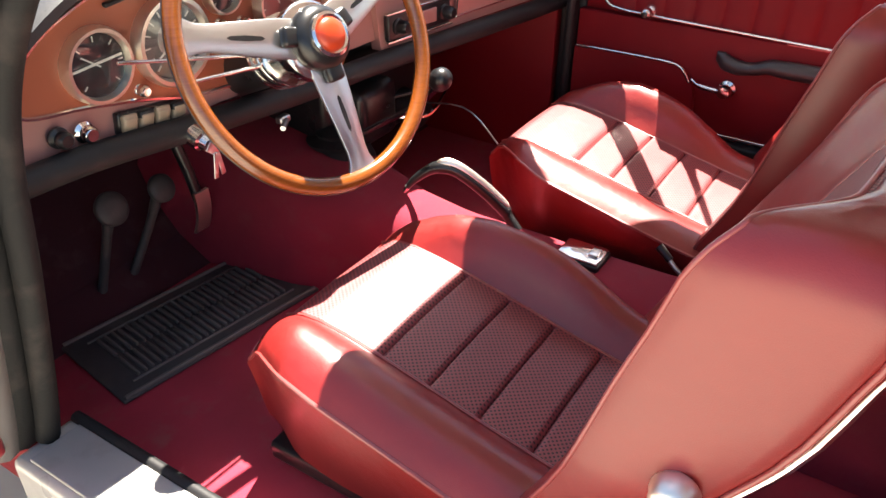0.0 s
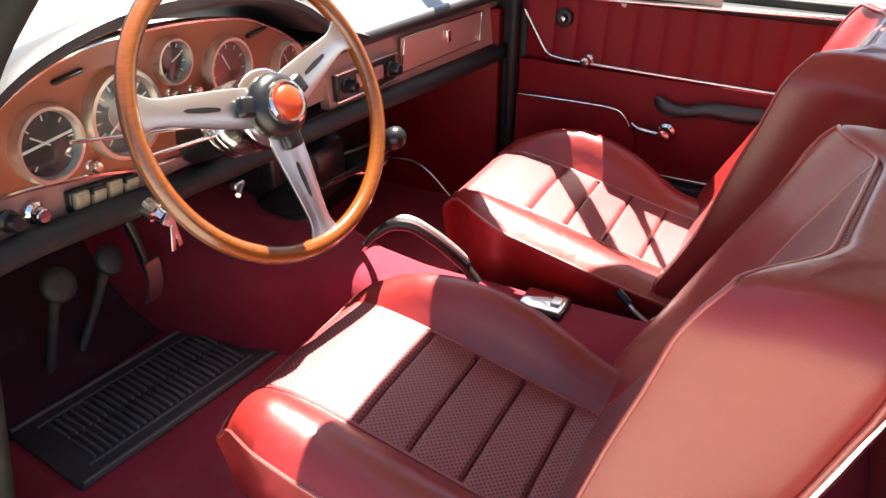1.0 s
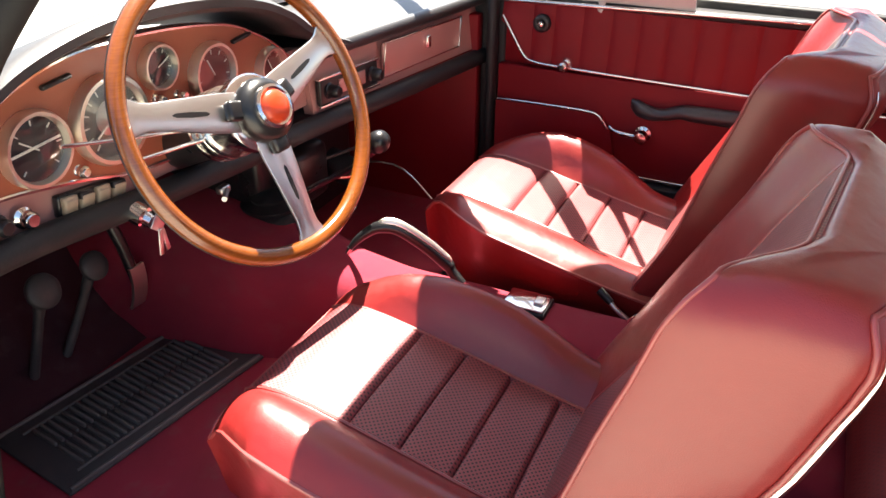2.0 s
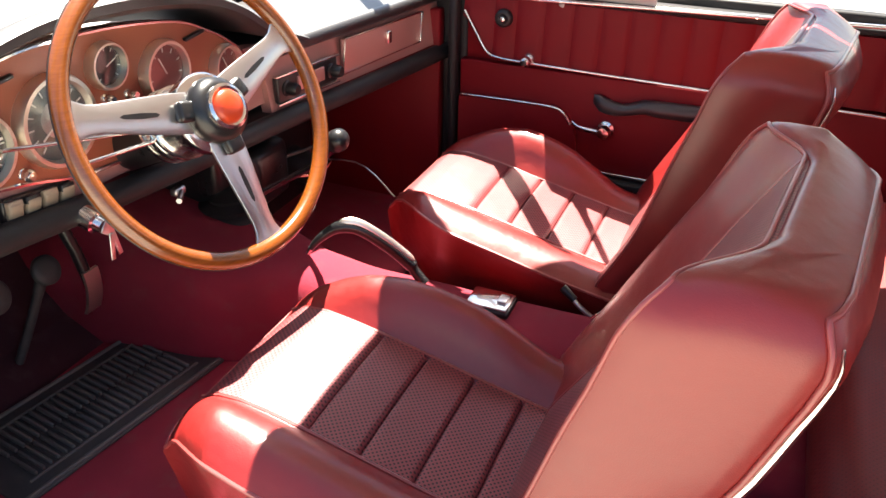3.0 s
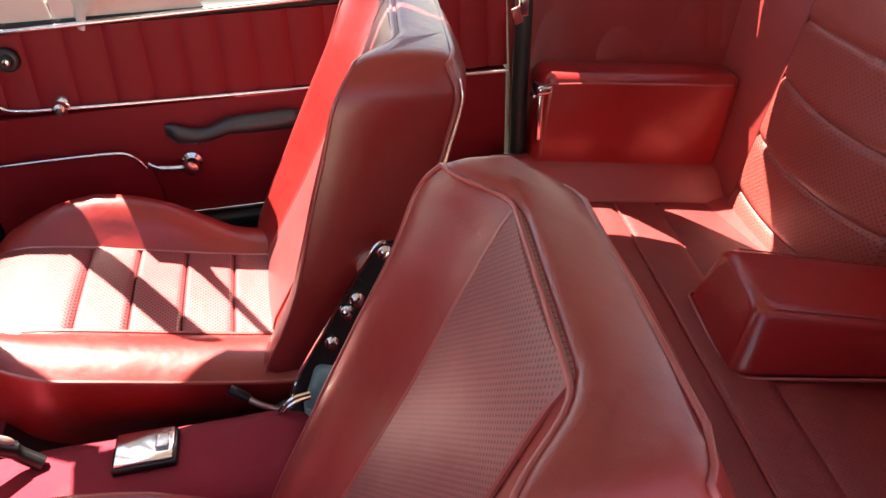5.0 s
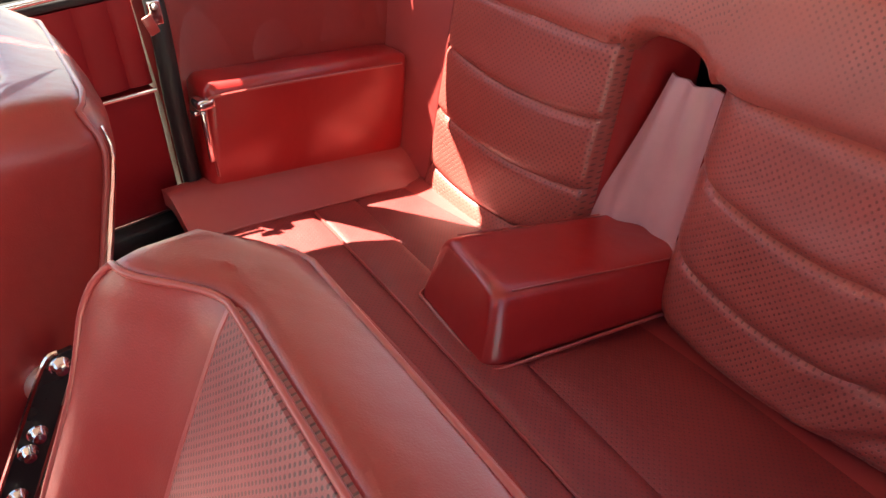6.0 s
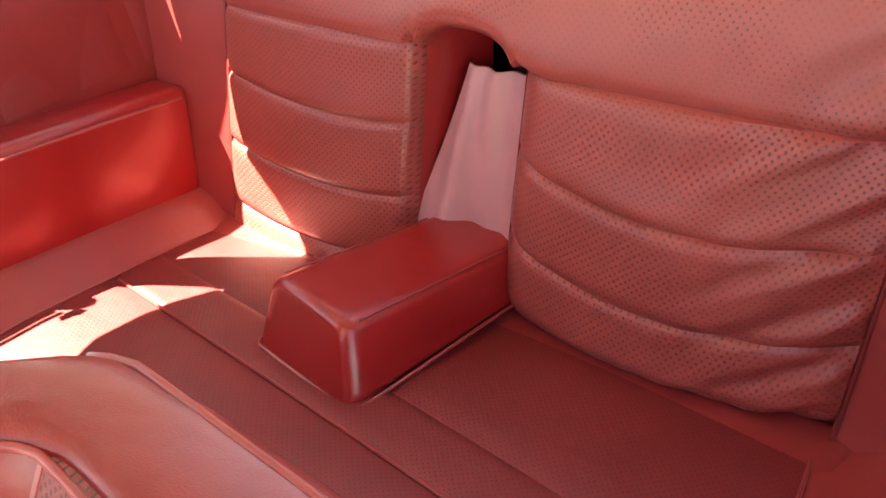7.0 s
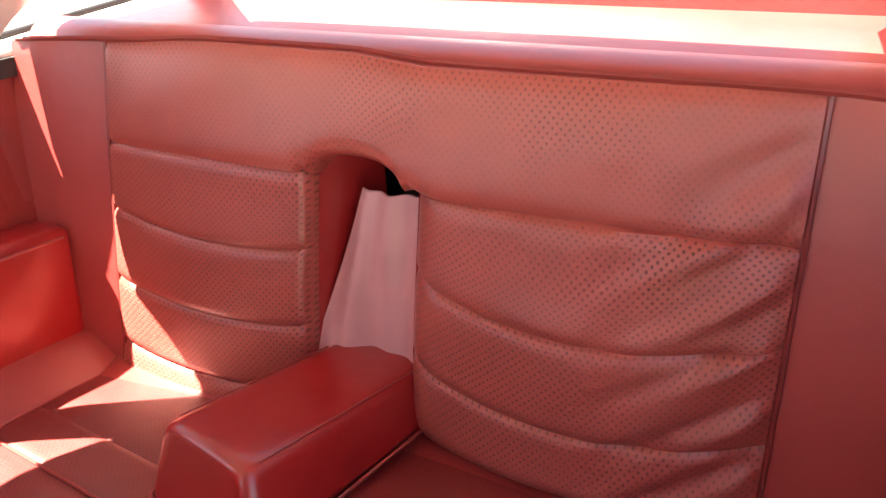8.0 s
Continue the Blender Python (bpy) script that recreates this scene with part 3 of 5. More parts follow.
WAIST_Y = (-1.25, -1.05, -0.84, -0.80, -0.76, -0.72, -0.68, -0.55, -0.34)
structure("wall_rear_right", loft([[(0.651, y, 0.28), (0.651, y, 0.62), (0.700 - bend(y), y, waist(y) - 0.012), (0.745, y, waist(y) - 0.012), (0.745, y, 0.28)] for y in WAIST_Y]), VINYL, "red vinyl rear side panel", "panel")
for y in (-0.43, -0.56, -0.69, -0.82):
    def f(u, v, y=y):
        yy = y - 0.062 + 0.124 * u
        z = 0.645 + (waist(yy) - 0.020 - 0.645) * v
        return Vector((0.6535 + (0.046 - bend(yy)) * (z - 0.62) / 0.215 - 0.005 * math.sin(math.pi * u) ** 0.4, yy, z))
    structure("panel_pleat", slab(f, 8, 4, (0.012, 0, 0)), VINYL, "upright pleat of the red vinyl side panel", "panel")
structure("window_sill", loft([[(0.692 + dx - (bend(y) if dx < 0.04 else 0), y, waist(y) + dz) for dx, dz in ((0, -0.012), (0.002, -0.004), (0.008, 0.0), (0.05, 0.002), (0.05, -0.014))] for y in WAIST_Y]), PAINT, "bright sill below the rear quarter window", "trim")
structure("waist_strip", loft([[(0.690 + dx - bend(y), y, waist(y) + dz) for dx, dz in ((-0.008, -0.042), (-0.004, -0.014), (0.004, -0.012), (0.0, -0.042))] for y in WAIST_Y]), RUBBER, "dark strip along the top of the side panel", "trim")
structure("quarter_window_seal", tube([(0.736, y, waist(y) + 0.005) for y in WAIST_Y], 0.007, 8), RUBBER, "dark rubber seal at the foot of the quarter window", "seal")

sidearm = empty("side_armrest", (0.58, -0.48, 0.43), "red vinyl side armrest with a chrome ashtray at its corner", "armrest")
def spart(name, bm, m, label="", parent=None):
    ob = part(name, bm, m, parent or sidearm, label)
    ob.location = -Vector((0.58, -0.48, 0.43))
    return ob
spart("padding", box((0.085, 0.40, 0.20), (0.623, -0.575, 0.535), 0.018, 4, rot=Matrix.Rotation(radians(7), 4, "X")), GLOSSY, "smooth deep red vinyl")
spart("edge_piping", tube(spline([(0.579, -0.382, 0.50), (0.578, -0.380, 0.60), (0.579, -0.388, 0.632), (0.580, -0.42, 0.636), (0.580, -0.60, 0.616), (0.580, -0.765, 0.595)], 5), 0.0026, 6), PIPING, "")
spart("ashtray", merge(box((0.034, 0.030, 0.018), (0.592, -0.385, 0.628), 0.006, 3), box((0.008, 0.009, 0.09), (0.578, -0.376, 0.575), 0.003), box((0.02, 0.012, 0.008), (0.600, -0.372, 0.612), 0.003)), CHROME, "chrome ashtray and strip")


# ---- front seats ----
SEAT_X, SEAT_Y = -0.295, 0.26
PITCH = 0.63
ZP = [(-0.02, 0.428), (0.08, 0.438), (0.154, 0.450), (0.225, 0.465), (0.31, 0.485), (0.385, 0.502), (0.44, 0.512), (0.48, 0.517), (0.515, 0.515), (0.54, 0.503), (0.56, 0.478)]


def cushion_width(y, side, slim):
    """Half width; the cushion draws in towards its front corner on one side."""
    w = 0.215 - 0.03 * smooth01(0.46, 0.565, y)
    return w - slim * smooth01(0.38, 0.565, y) if side < 0 else w


def cushion_top(x, y, slim, full):
    w = cushion_width(y, x, slim)
    z = lerp_table(ZP, y)
    s = (abs(x) - 0.108) / (w - 0.108)
    if s > 0:
        h = lerp_table([(0, 0.03), (0.18, 0.022), (0.30, 0.028), (0.43, 0.034), (0.51, 0.022), (0.56, 0.0)], y)
        if x > 0:
            # the fuller side
            h = lerp_table([(0, 0.02), (0.17, 0.026), (0.22, 0.050), (0.27, 0.070), (0.32, 0.077), (0.37, 0.076), (0.43, 0.056), (0.49, 0.025), (0.54, 0.006), (0.56, 0.0)], y)
        if x > 0:
            h += full * lerp_table([(0.03, 0.0), (0.10, 0.018), (0.17, 0.026), (0.23, 0.020), (0.29, 0.009), (0.36, 0.0)], y)
        s = min(s, 1)
        if x < 0:
            return z + (0.022 + 0.010 * full) * math.sin(math.pi * s * 0.9) ** 0.8 * smooth01(0.57, 0.46, y) - (0.006 + 0.014 * full) * s ** 3
        z += h * math.sin(math.pi * min(1, s * 1.02)) ** 0.7 - 0.055 * s ** 4
    return z


def cushion_ring(y, slim, full):
    w, v = cushion_width(y, 1, slim), cushion_width(y, -1, slim)
    pts = []
    for k in range(33):
        x = -v + (w + v) * k / 32
        z = cushion_top(x, y, slim, full) - (0.010 * (1 - smooth01(0.096, 0.108, abs(x))))
        pts.append((x, y, z))
    lo = 0.335
    pts += [(w + 0.002, y, cushion_top(w, y, slim, full) - 0.03), (w - 0.008, y, lo + 0.01), (w - 0.03, y, lo)]
    zs = cushion_top(-v, y, slim, full)
    inset = 0.046 - 0.022 * full
    pts += [(-v + inset + 0.014, y, lo), (-v + inset, y, lo + 0.01), (-v + 0.010, y, zs - 0.045)]
    return pts


FY = [(0.40, 0.155), (0.467, 0.133), (0.586, 0.064), (0.70, 0.006), (0.78, -0.030), (0.83, -0.056), (0.852, -0.068), (0.866, -0.078), (0.876, -0.083)]
RY = [(0.40, 0.075), (0.50, 0.015), (0.586, -0.040), (0.66, -0.092), (0.70, -0.114), (0.74, -0.131), (0.79, -0.150), (0.825, -0.159), (0.845, -0.158), (0.860, -0.151), (0.876, -0.144)]


def half_width(z):
    w = lerp_table([(0.40, 0.180), (0.46, 0.203), (0.60, 0.212), (0.78, 0.208)], z)
    u = min(1, max(0, (z - 0.82) / 0.056))
    return w - 0.046 * (1 - math.sqrt(1 - u * u))


def back_front(x, z):
    """The front face: a flat panel between two sides that swell forward."""
    w = half_width(z)
    y = lerp_table(FY, z)
    s = (abs(x) - 0.098) / max(0.02, w - 0.098)
    if s > 0:
        s = min(1, s)
        h = lerp_table([(0.40, 0.022), (0.55, 0.034), (0.70, 0.052), (0.77, 0.054), (0.82, 0.054), (0.85, 0.052), (0.867, 0.050)], z)
        y += h * smooth01(0.0, 1.0, s) - 0.012 * s ** 6 * smooth01(0.85, 0.76, z)
    return y


TW = 0.13


def twist(x, y, z):
    # the frame is sprung: its top leans to one side and falls a little to the rear
    k = smooth01(0.74, 0.866, z)
    return (x, y - TW * x * smooth01(0.5, 0.85, z), z - (0.40 + 1.1 * x) * k * max(0, -0.088 - y))


def rear_width(z):
    return half_width(z) - 0.016


def back_ring(z, shrink=0.0):
    w = half_width(z) - shrink
    v = rear_width(z) - shrink
    r = lerp_table(RY, z) + shrink * 0.8
    pts = [(x, back_front(x, z) - shrink - 0.005 * (1 - smooth01(0.090, 0.100, abs(x))), z) for x in [-w + 2 * w * k / 32 for k in range(33)]]
    e = pts[-1][1]
    side = [(w + 0.004, e - 0.12 * (e - r)), (w + 0.001, e - 0.45 * (e - r)), (v + 0.006, e - 0.8 * (e - r)), (v, r + 0.010), (v - 0.012, r)]
    pts += [(x, y, z) for x, y in side] + [(v * 0.5, r - 0.010, z), (0, r - 0.012, z), (-v * 0.5, r - 0.010, z)] + [(-x, y, z) for x, y in side[::-1]]
    return [twist(*p) for p in pts]


def front_seat(seat_x, ahead, slim, full):
    """One bucket seat; its cushion may stand a little further ahead."""
    seat = empty("front_seat", (seat_x, SEAT_Y, FLOOR), "red vinyl bucket front seat with perforated pleats and piping", "car seat", "front seats")
    off = Vector((0, -SEAT_Y, -FLOOR))

    def sp(name, bm, m, label="", parent=seat):
        ob = part(name, bm, m, parent, label)
        if parent == seat:
            ob.location = off + Vector((0, ahead if name in ("cushion", "base_frame") else 0, 0))
        return ob
    ysec = [-0.02 + 0.48 * i / 22 for i in range(22)] + [0.46 + 0.10 * i / 12 for i in range(13)]
    cush = sp("cushion", loft([cushion_ring(y, slim, full) for y in ysec]), VINYL, "smooth red vinyl cushion with raised sides")
    edges = [0.540, 0.388, 0.318, 0.247, 0.175, 0.10, 0.025]
    for y1, y0 in zip(edges, edges[1:]):
        def f(u, v, y0=y0, y1=y1):
            y = y0 + (y1 - y0) * v
            x = -0.104 + 0.208 * u
            return Vector((x, y, lerp_table(ZP, y) - 0.005 + 0.008 * (1 - abs(2 * v - 1) ** 16) + 0.003 * math.sin(math.pi * u)))
        sp("pleat", slab(f, 10, 32, (0, 0, -0.014), True), PERF, "", cush)
    for sx in (-1, 1):
        sp("piping", tube([(sx * 0.1065, y, cushion_top(sx * 0.1065, y, slim, full) + 0.0015) for y in [0.0 + 0.54 * k / 36 for k in range(37)]], 0.0028, 6), PIPING, "", cush)
    ys = [0.0 + 0.555 * k / 30 for k in range(31)]
    rim, rim2 = [[(sx * (cushion_width(y, sx, slim) - 0.002), y, cushion_top(sx * (cushion_width(y, sx, slim) - 0.002), y, slim, full) - (0.002 if sx < 0 else 0.006)) for y in ys] for sx in (-1, 1)]
    fx0, fx1 = rim[-1][0], rim2[-1][0]
    front = [(x, 0.557, cushion_top(x, 0.557, slim, full) - 0.002) for x in [fx0 + (fx1 - fx0) * k / 24 for k in range(1, 24)]]
    sp("edge_piping", tube(rim + front + rim2[::-1], 0.003, 6), PIPING, "", cush)
    sp("base_frame", merge(box((0.36, 0.50, 0.03), (0, 0.28, 0.322), 0.006), *[box((0.025, 0.48, 0.03), (sx * 0.15, 0.28, 0.297), 0.004) for sx in (-1, 1)]), BLACK, "black steel seat runners")
    zs = [0.40 + 0.38 * i / 22 for i in range(22)] + [0.782 + 0.085 * math.sin(math.pi / 2 * i / 14) for i in range(15)]
    rings = [back_ring(z) for z in zs] + [[(x, y, z - 0.002 + dz) for x, y, z in back_ring(0.869, sh)] for dz, sh in ((0.0035, 0.002), (0.006, 0.006), (0.0075, 0.013), (0.008, 0.024))]
    back = sp("backrest", loft(rings), VINYL, "reclined red vinyl backrest with thick sides")
    def fp(u, v):
        z = 0.41 + 0.457 * v
        x = -0.096 + 0.192 * u
        return Vector(twist(x, lerp_table(FY, z) + 0.002 + 0.004 * math.sin(math.pi * u), z))
    sp("front_panel", slab(fp, 10, 26, (0, -0.012, 0), True), PERF_BACK, "perforated red vinyl panel", back)
    zl = [0.42 + 0.36 * k / 22 for k in range(22)] + [0.782 + 0.085 * math.sin(math.pi / 2 * i / 14) for i in range(15)]
    for sx in (-1, 1):
        sp("panel_seam", tube([twist(sx * 0.098, back_front(sx * 0.0985, z) + 0.001, z) for z in zl], 0.0026, 6), PIPING, "", back)
    # one welt along the outer front edge of the sides and over the top
    lip = [(-(half_width(z) - 0.001), back_front(half_width(z), z) + 0.001, z) for z in zl]
    xt = half_width(0.867)
    over = [(-xt + 2 * xt * k / 40, back_front(-xt + 2 * xt * k / 40, 0.867) + 0.001, 0.868) for k in range(1, 40)]
    sp("front_piping", tube([twist(*p) for p in lip + over + [(-x, y, z) for x, y, z in lip[::-1]]], 0.0026, 8), PIPING, "pale red piping", back)
    zr = [0.42 + 0.36 * k / 22 for k in range(22)] + [0.782 + 0.085 * math.sin(math.pi / 2 * i / 14) for i in range(13)]
    rim = [(-(rear_width(z) + 0.002), lerp_table(RY, z) + 0.012, z) for z in zr] + [(-0.165, -0.143, 0.868)]
    sp("rear_piping", tube([twist(*p) for p in rim + [(-0.14 + 0.28 * k / 14, -0.148, 0.8735) for k in range(15)] + [(-x, y, z) for x, y, z in rim[::-1]]], 0.0029, 8), PIPING, "pale red piping", back)
    for sx in (-1, 1):
        zz = [0.42 + 0.43 * k / 26 for k in range(27)]
        sp("edge_trim", tube([twist(sx * (rear_width(z) - 0.004), lerp_table(RY, z) + 0.004, z) for z in zz], [0.0040] * 20 + [0.0036, 0.0032, 0.0028, 0.0024, 0.0020, 0.0016, 0.0012], 6), CHROME, "bright metal edge trim", back)
        sp("recline_knob", lathe([(0.001, 0.022), (0.014, 0.021), (0.019, 0.016), (0.020, 0.008), (0.022, 0.004), (0.022, -0.004), (0.001, -0.005)], Vector((sx, 0, 0)), (sx * 0.212, -0.005, 0.612), 24), BEZEL, "round metal recline knob", back)
    return seat


front_seat(SEAT_X, 0.0, 0.016, 1)
front_seat(SEAT_X + PITCH, 0.022, 0.066, 0)


# ---- rear bench ----
BY = [(0.33, -0.738), (0.37, -0.752), (0.41, -0.768), (0.52, -0.789), (0.63, -0.815), (0.738, -0.840), (0.80, -0.856), (0.89, -0.880)]
bench = empty("rear_bench", (CX, -0.55, FLOOR), "red vinyl rear bench with horizontal pleats and recessed armrest", "rear seat")


def bpart(name, bm, m, label="", parent=None):
    ob = part(name, bm, m, parent or bench, label)
    if parent is None:
        ob.location = -Vector((CX, -0.55, FLOOR))
    return ob


HX0, HX1 = -0.020, 0.138


def arch(x):
    if HX0 < x < HX1:
        s = (x - (HX0 + HX1) / 2) / (HX1 - HX0) * 2
        return 0.706 + 0.052 * (1 - s ** 2.8) ** 0.5 if s > 0 else 0.697 + 0.061 * (1 - abs(s) ** 2.4) ** 0.5
    return None


back = bpart("backrest", merge(box((0.50, 0.05, 0.54), (0.405, -0.925, 0.60), 0.01), box((0.59, 0.05, 0.54), (-0.335, -0.925, 0.60), 0.01), box((0.3, 0.05, 0.10), (0.05, -0.93, 0.825), 0.01)), VINYL_REAR, "red vinyl rear backrest")


def pleat_row(x0, x1, z0, z1, m, bulge, name="pleat"):
    """One band of the cover: its seams sag between the ends, and it rolls away into the recess."""
    right = x0 < 0

    def f(u, v):
        x = x0 + (x1 - x0) * u
        z = z0 + (z1 - z0) * v
        inner = ((1 - u) if right else u) * abs(x1 - x0)
        full = bulge * (1 - 0.45 * smooth01(0.60, 0.735, z))
        y = lerp_table(BY, max(z, 0.43) if right else z) + full * math.sin(math.pi * u) ** 0.7 - 0.004 + 0.006 * (1 - abs(2 * v - 1) ** 10)
        if right:
            y -= 0.030 * smooth01(0.410, 0.370, z)
        r = 0.060 if right else 0.022
        k = max(0.0, 1 - inner / r)
        y -= (0.050 if right else 0.026) * (1 - math.sqrt(max(0.0, 1 - k * k)))
        z += (0.006 if right else -0.012) * (1 - inner / abs(x1 - x0)) * smooth01(0.36, 0.46, z) * smooth01(0.74, 0.70, z)
        z -= (0.030 if right else 0.012) * math.sin(math.pi * u) * smooth01(0.36, 0.46, z) * smooth01(0.735, 0.66, z)
        if right:
            # slack cover: slanting folds towards the outer end
            y += (0.0052 * math.sin(78 * (z + 0.75 * x)) + 0.0020 * math.sin(171 * (z + 0.6 * x) + 1.3)) * smooth01(-0.22, -0.43, x) * smooth01(-0.487, -0.468, x)
        return Vector((x, y, z))
    bpart(name, slab(f, 48, 16, (0, -0.03, 0), True), m, "", back)


rows = [0.305, 0.415, 0.525, 0.637, 0.738]
for z0, z1 in zip(rows, rows[1:]):
    pleat_row(HX1, 0.507, z0, z1, PERF2, 0.020)
rows = [0.305, 0.405, 0.505, 0.620, 0.730]
for z0, z1 in zip(rows, rows[1:]):
    pleat_row(-0.487, HX0, z0, z1, PERF2, 0.042)


def crest(x):
    """The slightly wavy top edge of the backrest."""
    return 0.887 + 0.011 * smooth01(-0.06, 0.08, x) * smooth01(0.49, 0.30, x)


def ftop(u, v):
    x = -0.487 + 0.994 * u
    lo = arch(x) or (0.738 if x > 0 else 0.730)
    z = lo + (crest(x) - 0.001 - lo) * v
    y = lerp_table(BY, z) + 0.016 * math.sin(math.pi * u) ** 0.6 - 0.004 + 0.006 * (1 - abs(2 * v - 1) ** 10)
    k = max(0.0, 1 - v / 0.26)
    # the cover rolls into the recess along the arch and round its two shoulders
    kx = max(0.0, 1 - (HX0 - x) / 0.060) if x <= HX0 else max(0.0, 1 - (x - HX1) / 0.022) if x >= HX1 else 1.0
    y -= 0.045 * (1 - math.sqrt(max(0.0, 1 - kx * kx))) * (1 - math.sqrt(max(0.0, 1 - k * k)))
    y += 0.0042 * math.sin(62 * (z + 0.75 * x)) * smooth01(-0.30, -0.45, x) * smooth01(-0.487, -0.468, x) * smooth01(0.95, 0.6, v)
    y += 0.0014 * math.sin(19 * x + 31 * z) * math.sin(math.pi * v)
    return Vector((x, y, z))


bpart("top_panel", slab(ftop, 160, 18, (0, -0.03, 0), True), PERF_TOP, "", back)
for sx, x0, x1 in ((1, 0.513, 0.672), (-1, -0.65, -0.493)):
    def f(u, v, x0=x0, x1=x1):
        x = x0 + (x1 - x0) * u
        z = 0.345 + 0.541 * v
        e = abs(x - 0.01) - 0.50
        return Vector((x, lerp_table(BY, z) + 0.35 * max(0, e) ** 1.2 - 0.004 + 0.006 * math.sin(math.pi * u), z))
    bpart("side_border", slab(f, 10, 16, (0, -0.04, 0)), VINYL_REAR, "", back)
    xx = 0.510 if sx > 0 else -0.490
    bpart("piping", tube([(xx, lerp_table(BY, z) - 0.002, z) for z in [0.35 + 0.535 * k / 20 for k in range(21)]], 0.0036, 6), WELT, "dark red welt", back)
bpart("top_piping", tube([(-0.64 + 1.3 * k / 30, -0.880 + 0.35 * max(0, abs(-0.65 + 1.3 * k / 30) - 0.50) ** 1.2, crest(-0.64 + 1.3 * k / 30) + 0.002) for k in range(31)], 0.0045, 6), WELT, "", back)
# the recess behind the folded armrest
def recess_wall(x0, x1):
    return loft([[(x0, lerp_table(BY, z) - 0.028, z), (x1, -0.955, z), (x1 + (x0 - x1) * 0.2 + (0.02 if x0 > 0 else -0.02), -0.965, z), (x0 + (0.02 if x0 > 0 else -0.02), lerp_table(BY, z) - 0.045, z)] for z in (0.37, 0.45, 0.55, 0.65, 0.72, 0.775)])


recess = bpart("recess", merge(recess_wall(HX1 + 0.002, HX1 - 0.055), recess_wall(HX0 - 0.002, HX0 + 0.012)), GLOSSY, "red vinyl sides of the recess")
def fb(u, v):
    z = 0.415 + 0.284 * v
    x = 0.048 - 0.030 * v + (u - 0.5) * (0.222 - 0.090 * v)
    fold = 0.010 * math.sin(9 * u + 2 * v) * (1 - 0.5 * v) + 0.0045 * math.sin(21 * u - 5 * v)
    return Vector((x, -0.800 - 0.085 * v + fold, z))
bpart("backing_flap", slab(fb, 24, 14, (0, -0.004, 0)), PINKCARD, "pale pink cloth flap")
arm = bpart("armrest", bmesh.new(), GLOSSY, "folded-down red vinyl centre armrest")
bm = bmesh.new()
ringset = []
for t in [k / 24 for k in range(23)] + [0.935 + 0.065 * math.sin(math.pi / 2 * k / 8) for k in range(9)]:
    y = -0.85 + 0.322 * t
    q = max(0.0, (t - 0.935) / 0.065)
    corner = 1 - math.sqrt(max(0.0, 1 - q * q))
    z1 = 0.474 + 0.042 * t - 0.012 * corner
    z0 = 0.390 + 0.024 * t
    wt, wb = 0.077 - 0.014 * corner, 0.100 - 0.018 * corner
    yb = y + 0.040 * t
    cxm = 0.030 + 0.073 * t
    ring = []
    for a in range(40):
        an = 2 * math.pi * a / 40
        c, s = math.cos(an), math.sin(an)
        c, s = math.copysign(abs(c) ** 0.28, c), math.copysign(abs(s) ** 0.28, s)
        v = 0.5 + 0.5 * s
        ring.append((cxm + 0.010 * v * t + c * (wb + (wt - wb) * v), yb + (y - yb) * v - 0.015 * c * t, z0 + (z1 - z0) * v))
    ringset.append(ring)
bm = loft(ringset)
bm.to_mesh(arm.data)
bm.free()
for p in arm.data.polygons:
    p.use_smooth = True
arm.data.set_sharp_from_angle(angle=radians(60))
def arm_foot(t, side):
    q = max(0.0, (t - 0.935) / 0.065)
    w = 0.100 - 0.018 * (1 - math.sqrt(max(0.0, 1 - q * q)))
    return (0.030 + 0.073 * t + side * w, -0.85 + 0.3615 * t - 0.015 * side * t, 0.3985 + 0.024 * t)


ends = [0.2 + 0.735 * k / 10 for k in range(11)] + [0.935 + 0.065 * math.sin(math.pi / 2 * k / 6) for k in range(1, 7)]
bpart("base_piping", tube([arm_foot(t, -1) for t in ends] + [arm_foot(t, 1) for t in ends[::-1]], 0.0028, 6), PIPING, "", arm)
for sx in (-1, 1):
    bpart("top_seam", tube([(0.030 + 0.083 * t + sx * 0.0735, -0.85 + 0.322 * t - 0.015 * sx * t, 0.474 + 0.042 * t - 0.0035) for t in [0.15 + 0.77 * k / 10 for k in range(11)]], 0.0013, 6), PIPING, "", arm)
bpart("front_seam", tube([(0.113 + 0.060 * k / 6, -0.5285 - 0.0135 * k / 6, 0.500) for k in range(-6, 7)], 0.0015, 6), PIPING, "", arm)

# cushion of the bench: front roll, cross pleats and plain ends
cush = bpart("cushion", merge(box((1.10, 0.57, 0.10), (CX, -0.51, 0.332), 0.02, 3), box((1.28, 0.42, 0.08), (CX, -0.57, 0.325), 0.02, 3)), VINYL_REAR, "red vinyl rear cushion")
cy = [(-0.80, 0.0), (-0.533, 0.13), (-0.444, 0.13), (-0.205, 0.0)]
def czt(y):
    return lerp_table([(-0.80, 0.366), (-0.74, 0.374), (-0.65, 0.390), (-0.5, 0.414), (-0.38, 0.432), (-0.30, 0.438), (-0.255, 0.434), (-0.225, 0.418), (-0.205, 0.385)], y)
for a, b in zip(cy, cy[1:]):
    def f(u, v, a=a, b=b):
        x = -0.475 + 0.985 * u
        y0, y1 = a[0] - a[1] * x, b[0] - b[1] * x
        y = y0 + (y1 - y0) * v
        return Vector((x, y, czt(y) - 0.002 + 0.004 * (1 - abs(2 * v - 1) ** 8) + 0.006 * math.sin(math.pi * u)))
    bpart("pleat", slab(f, 24, 16, (0, 0, -0.03), True), PERF3, "", cush)
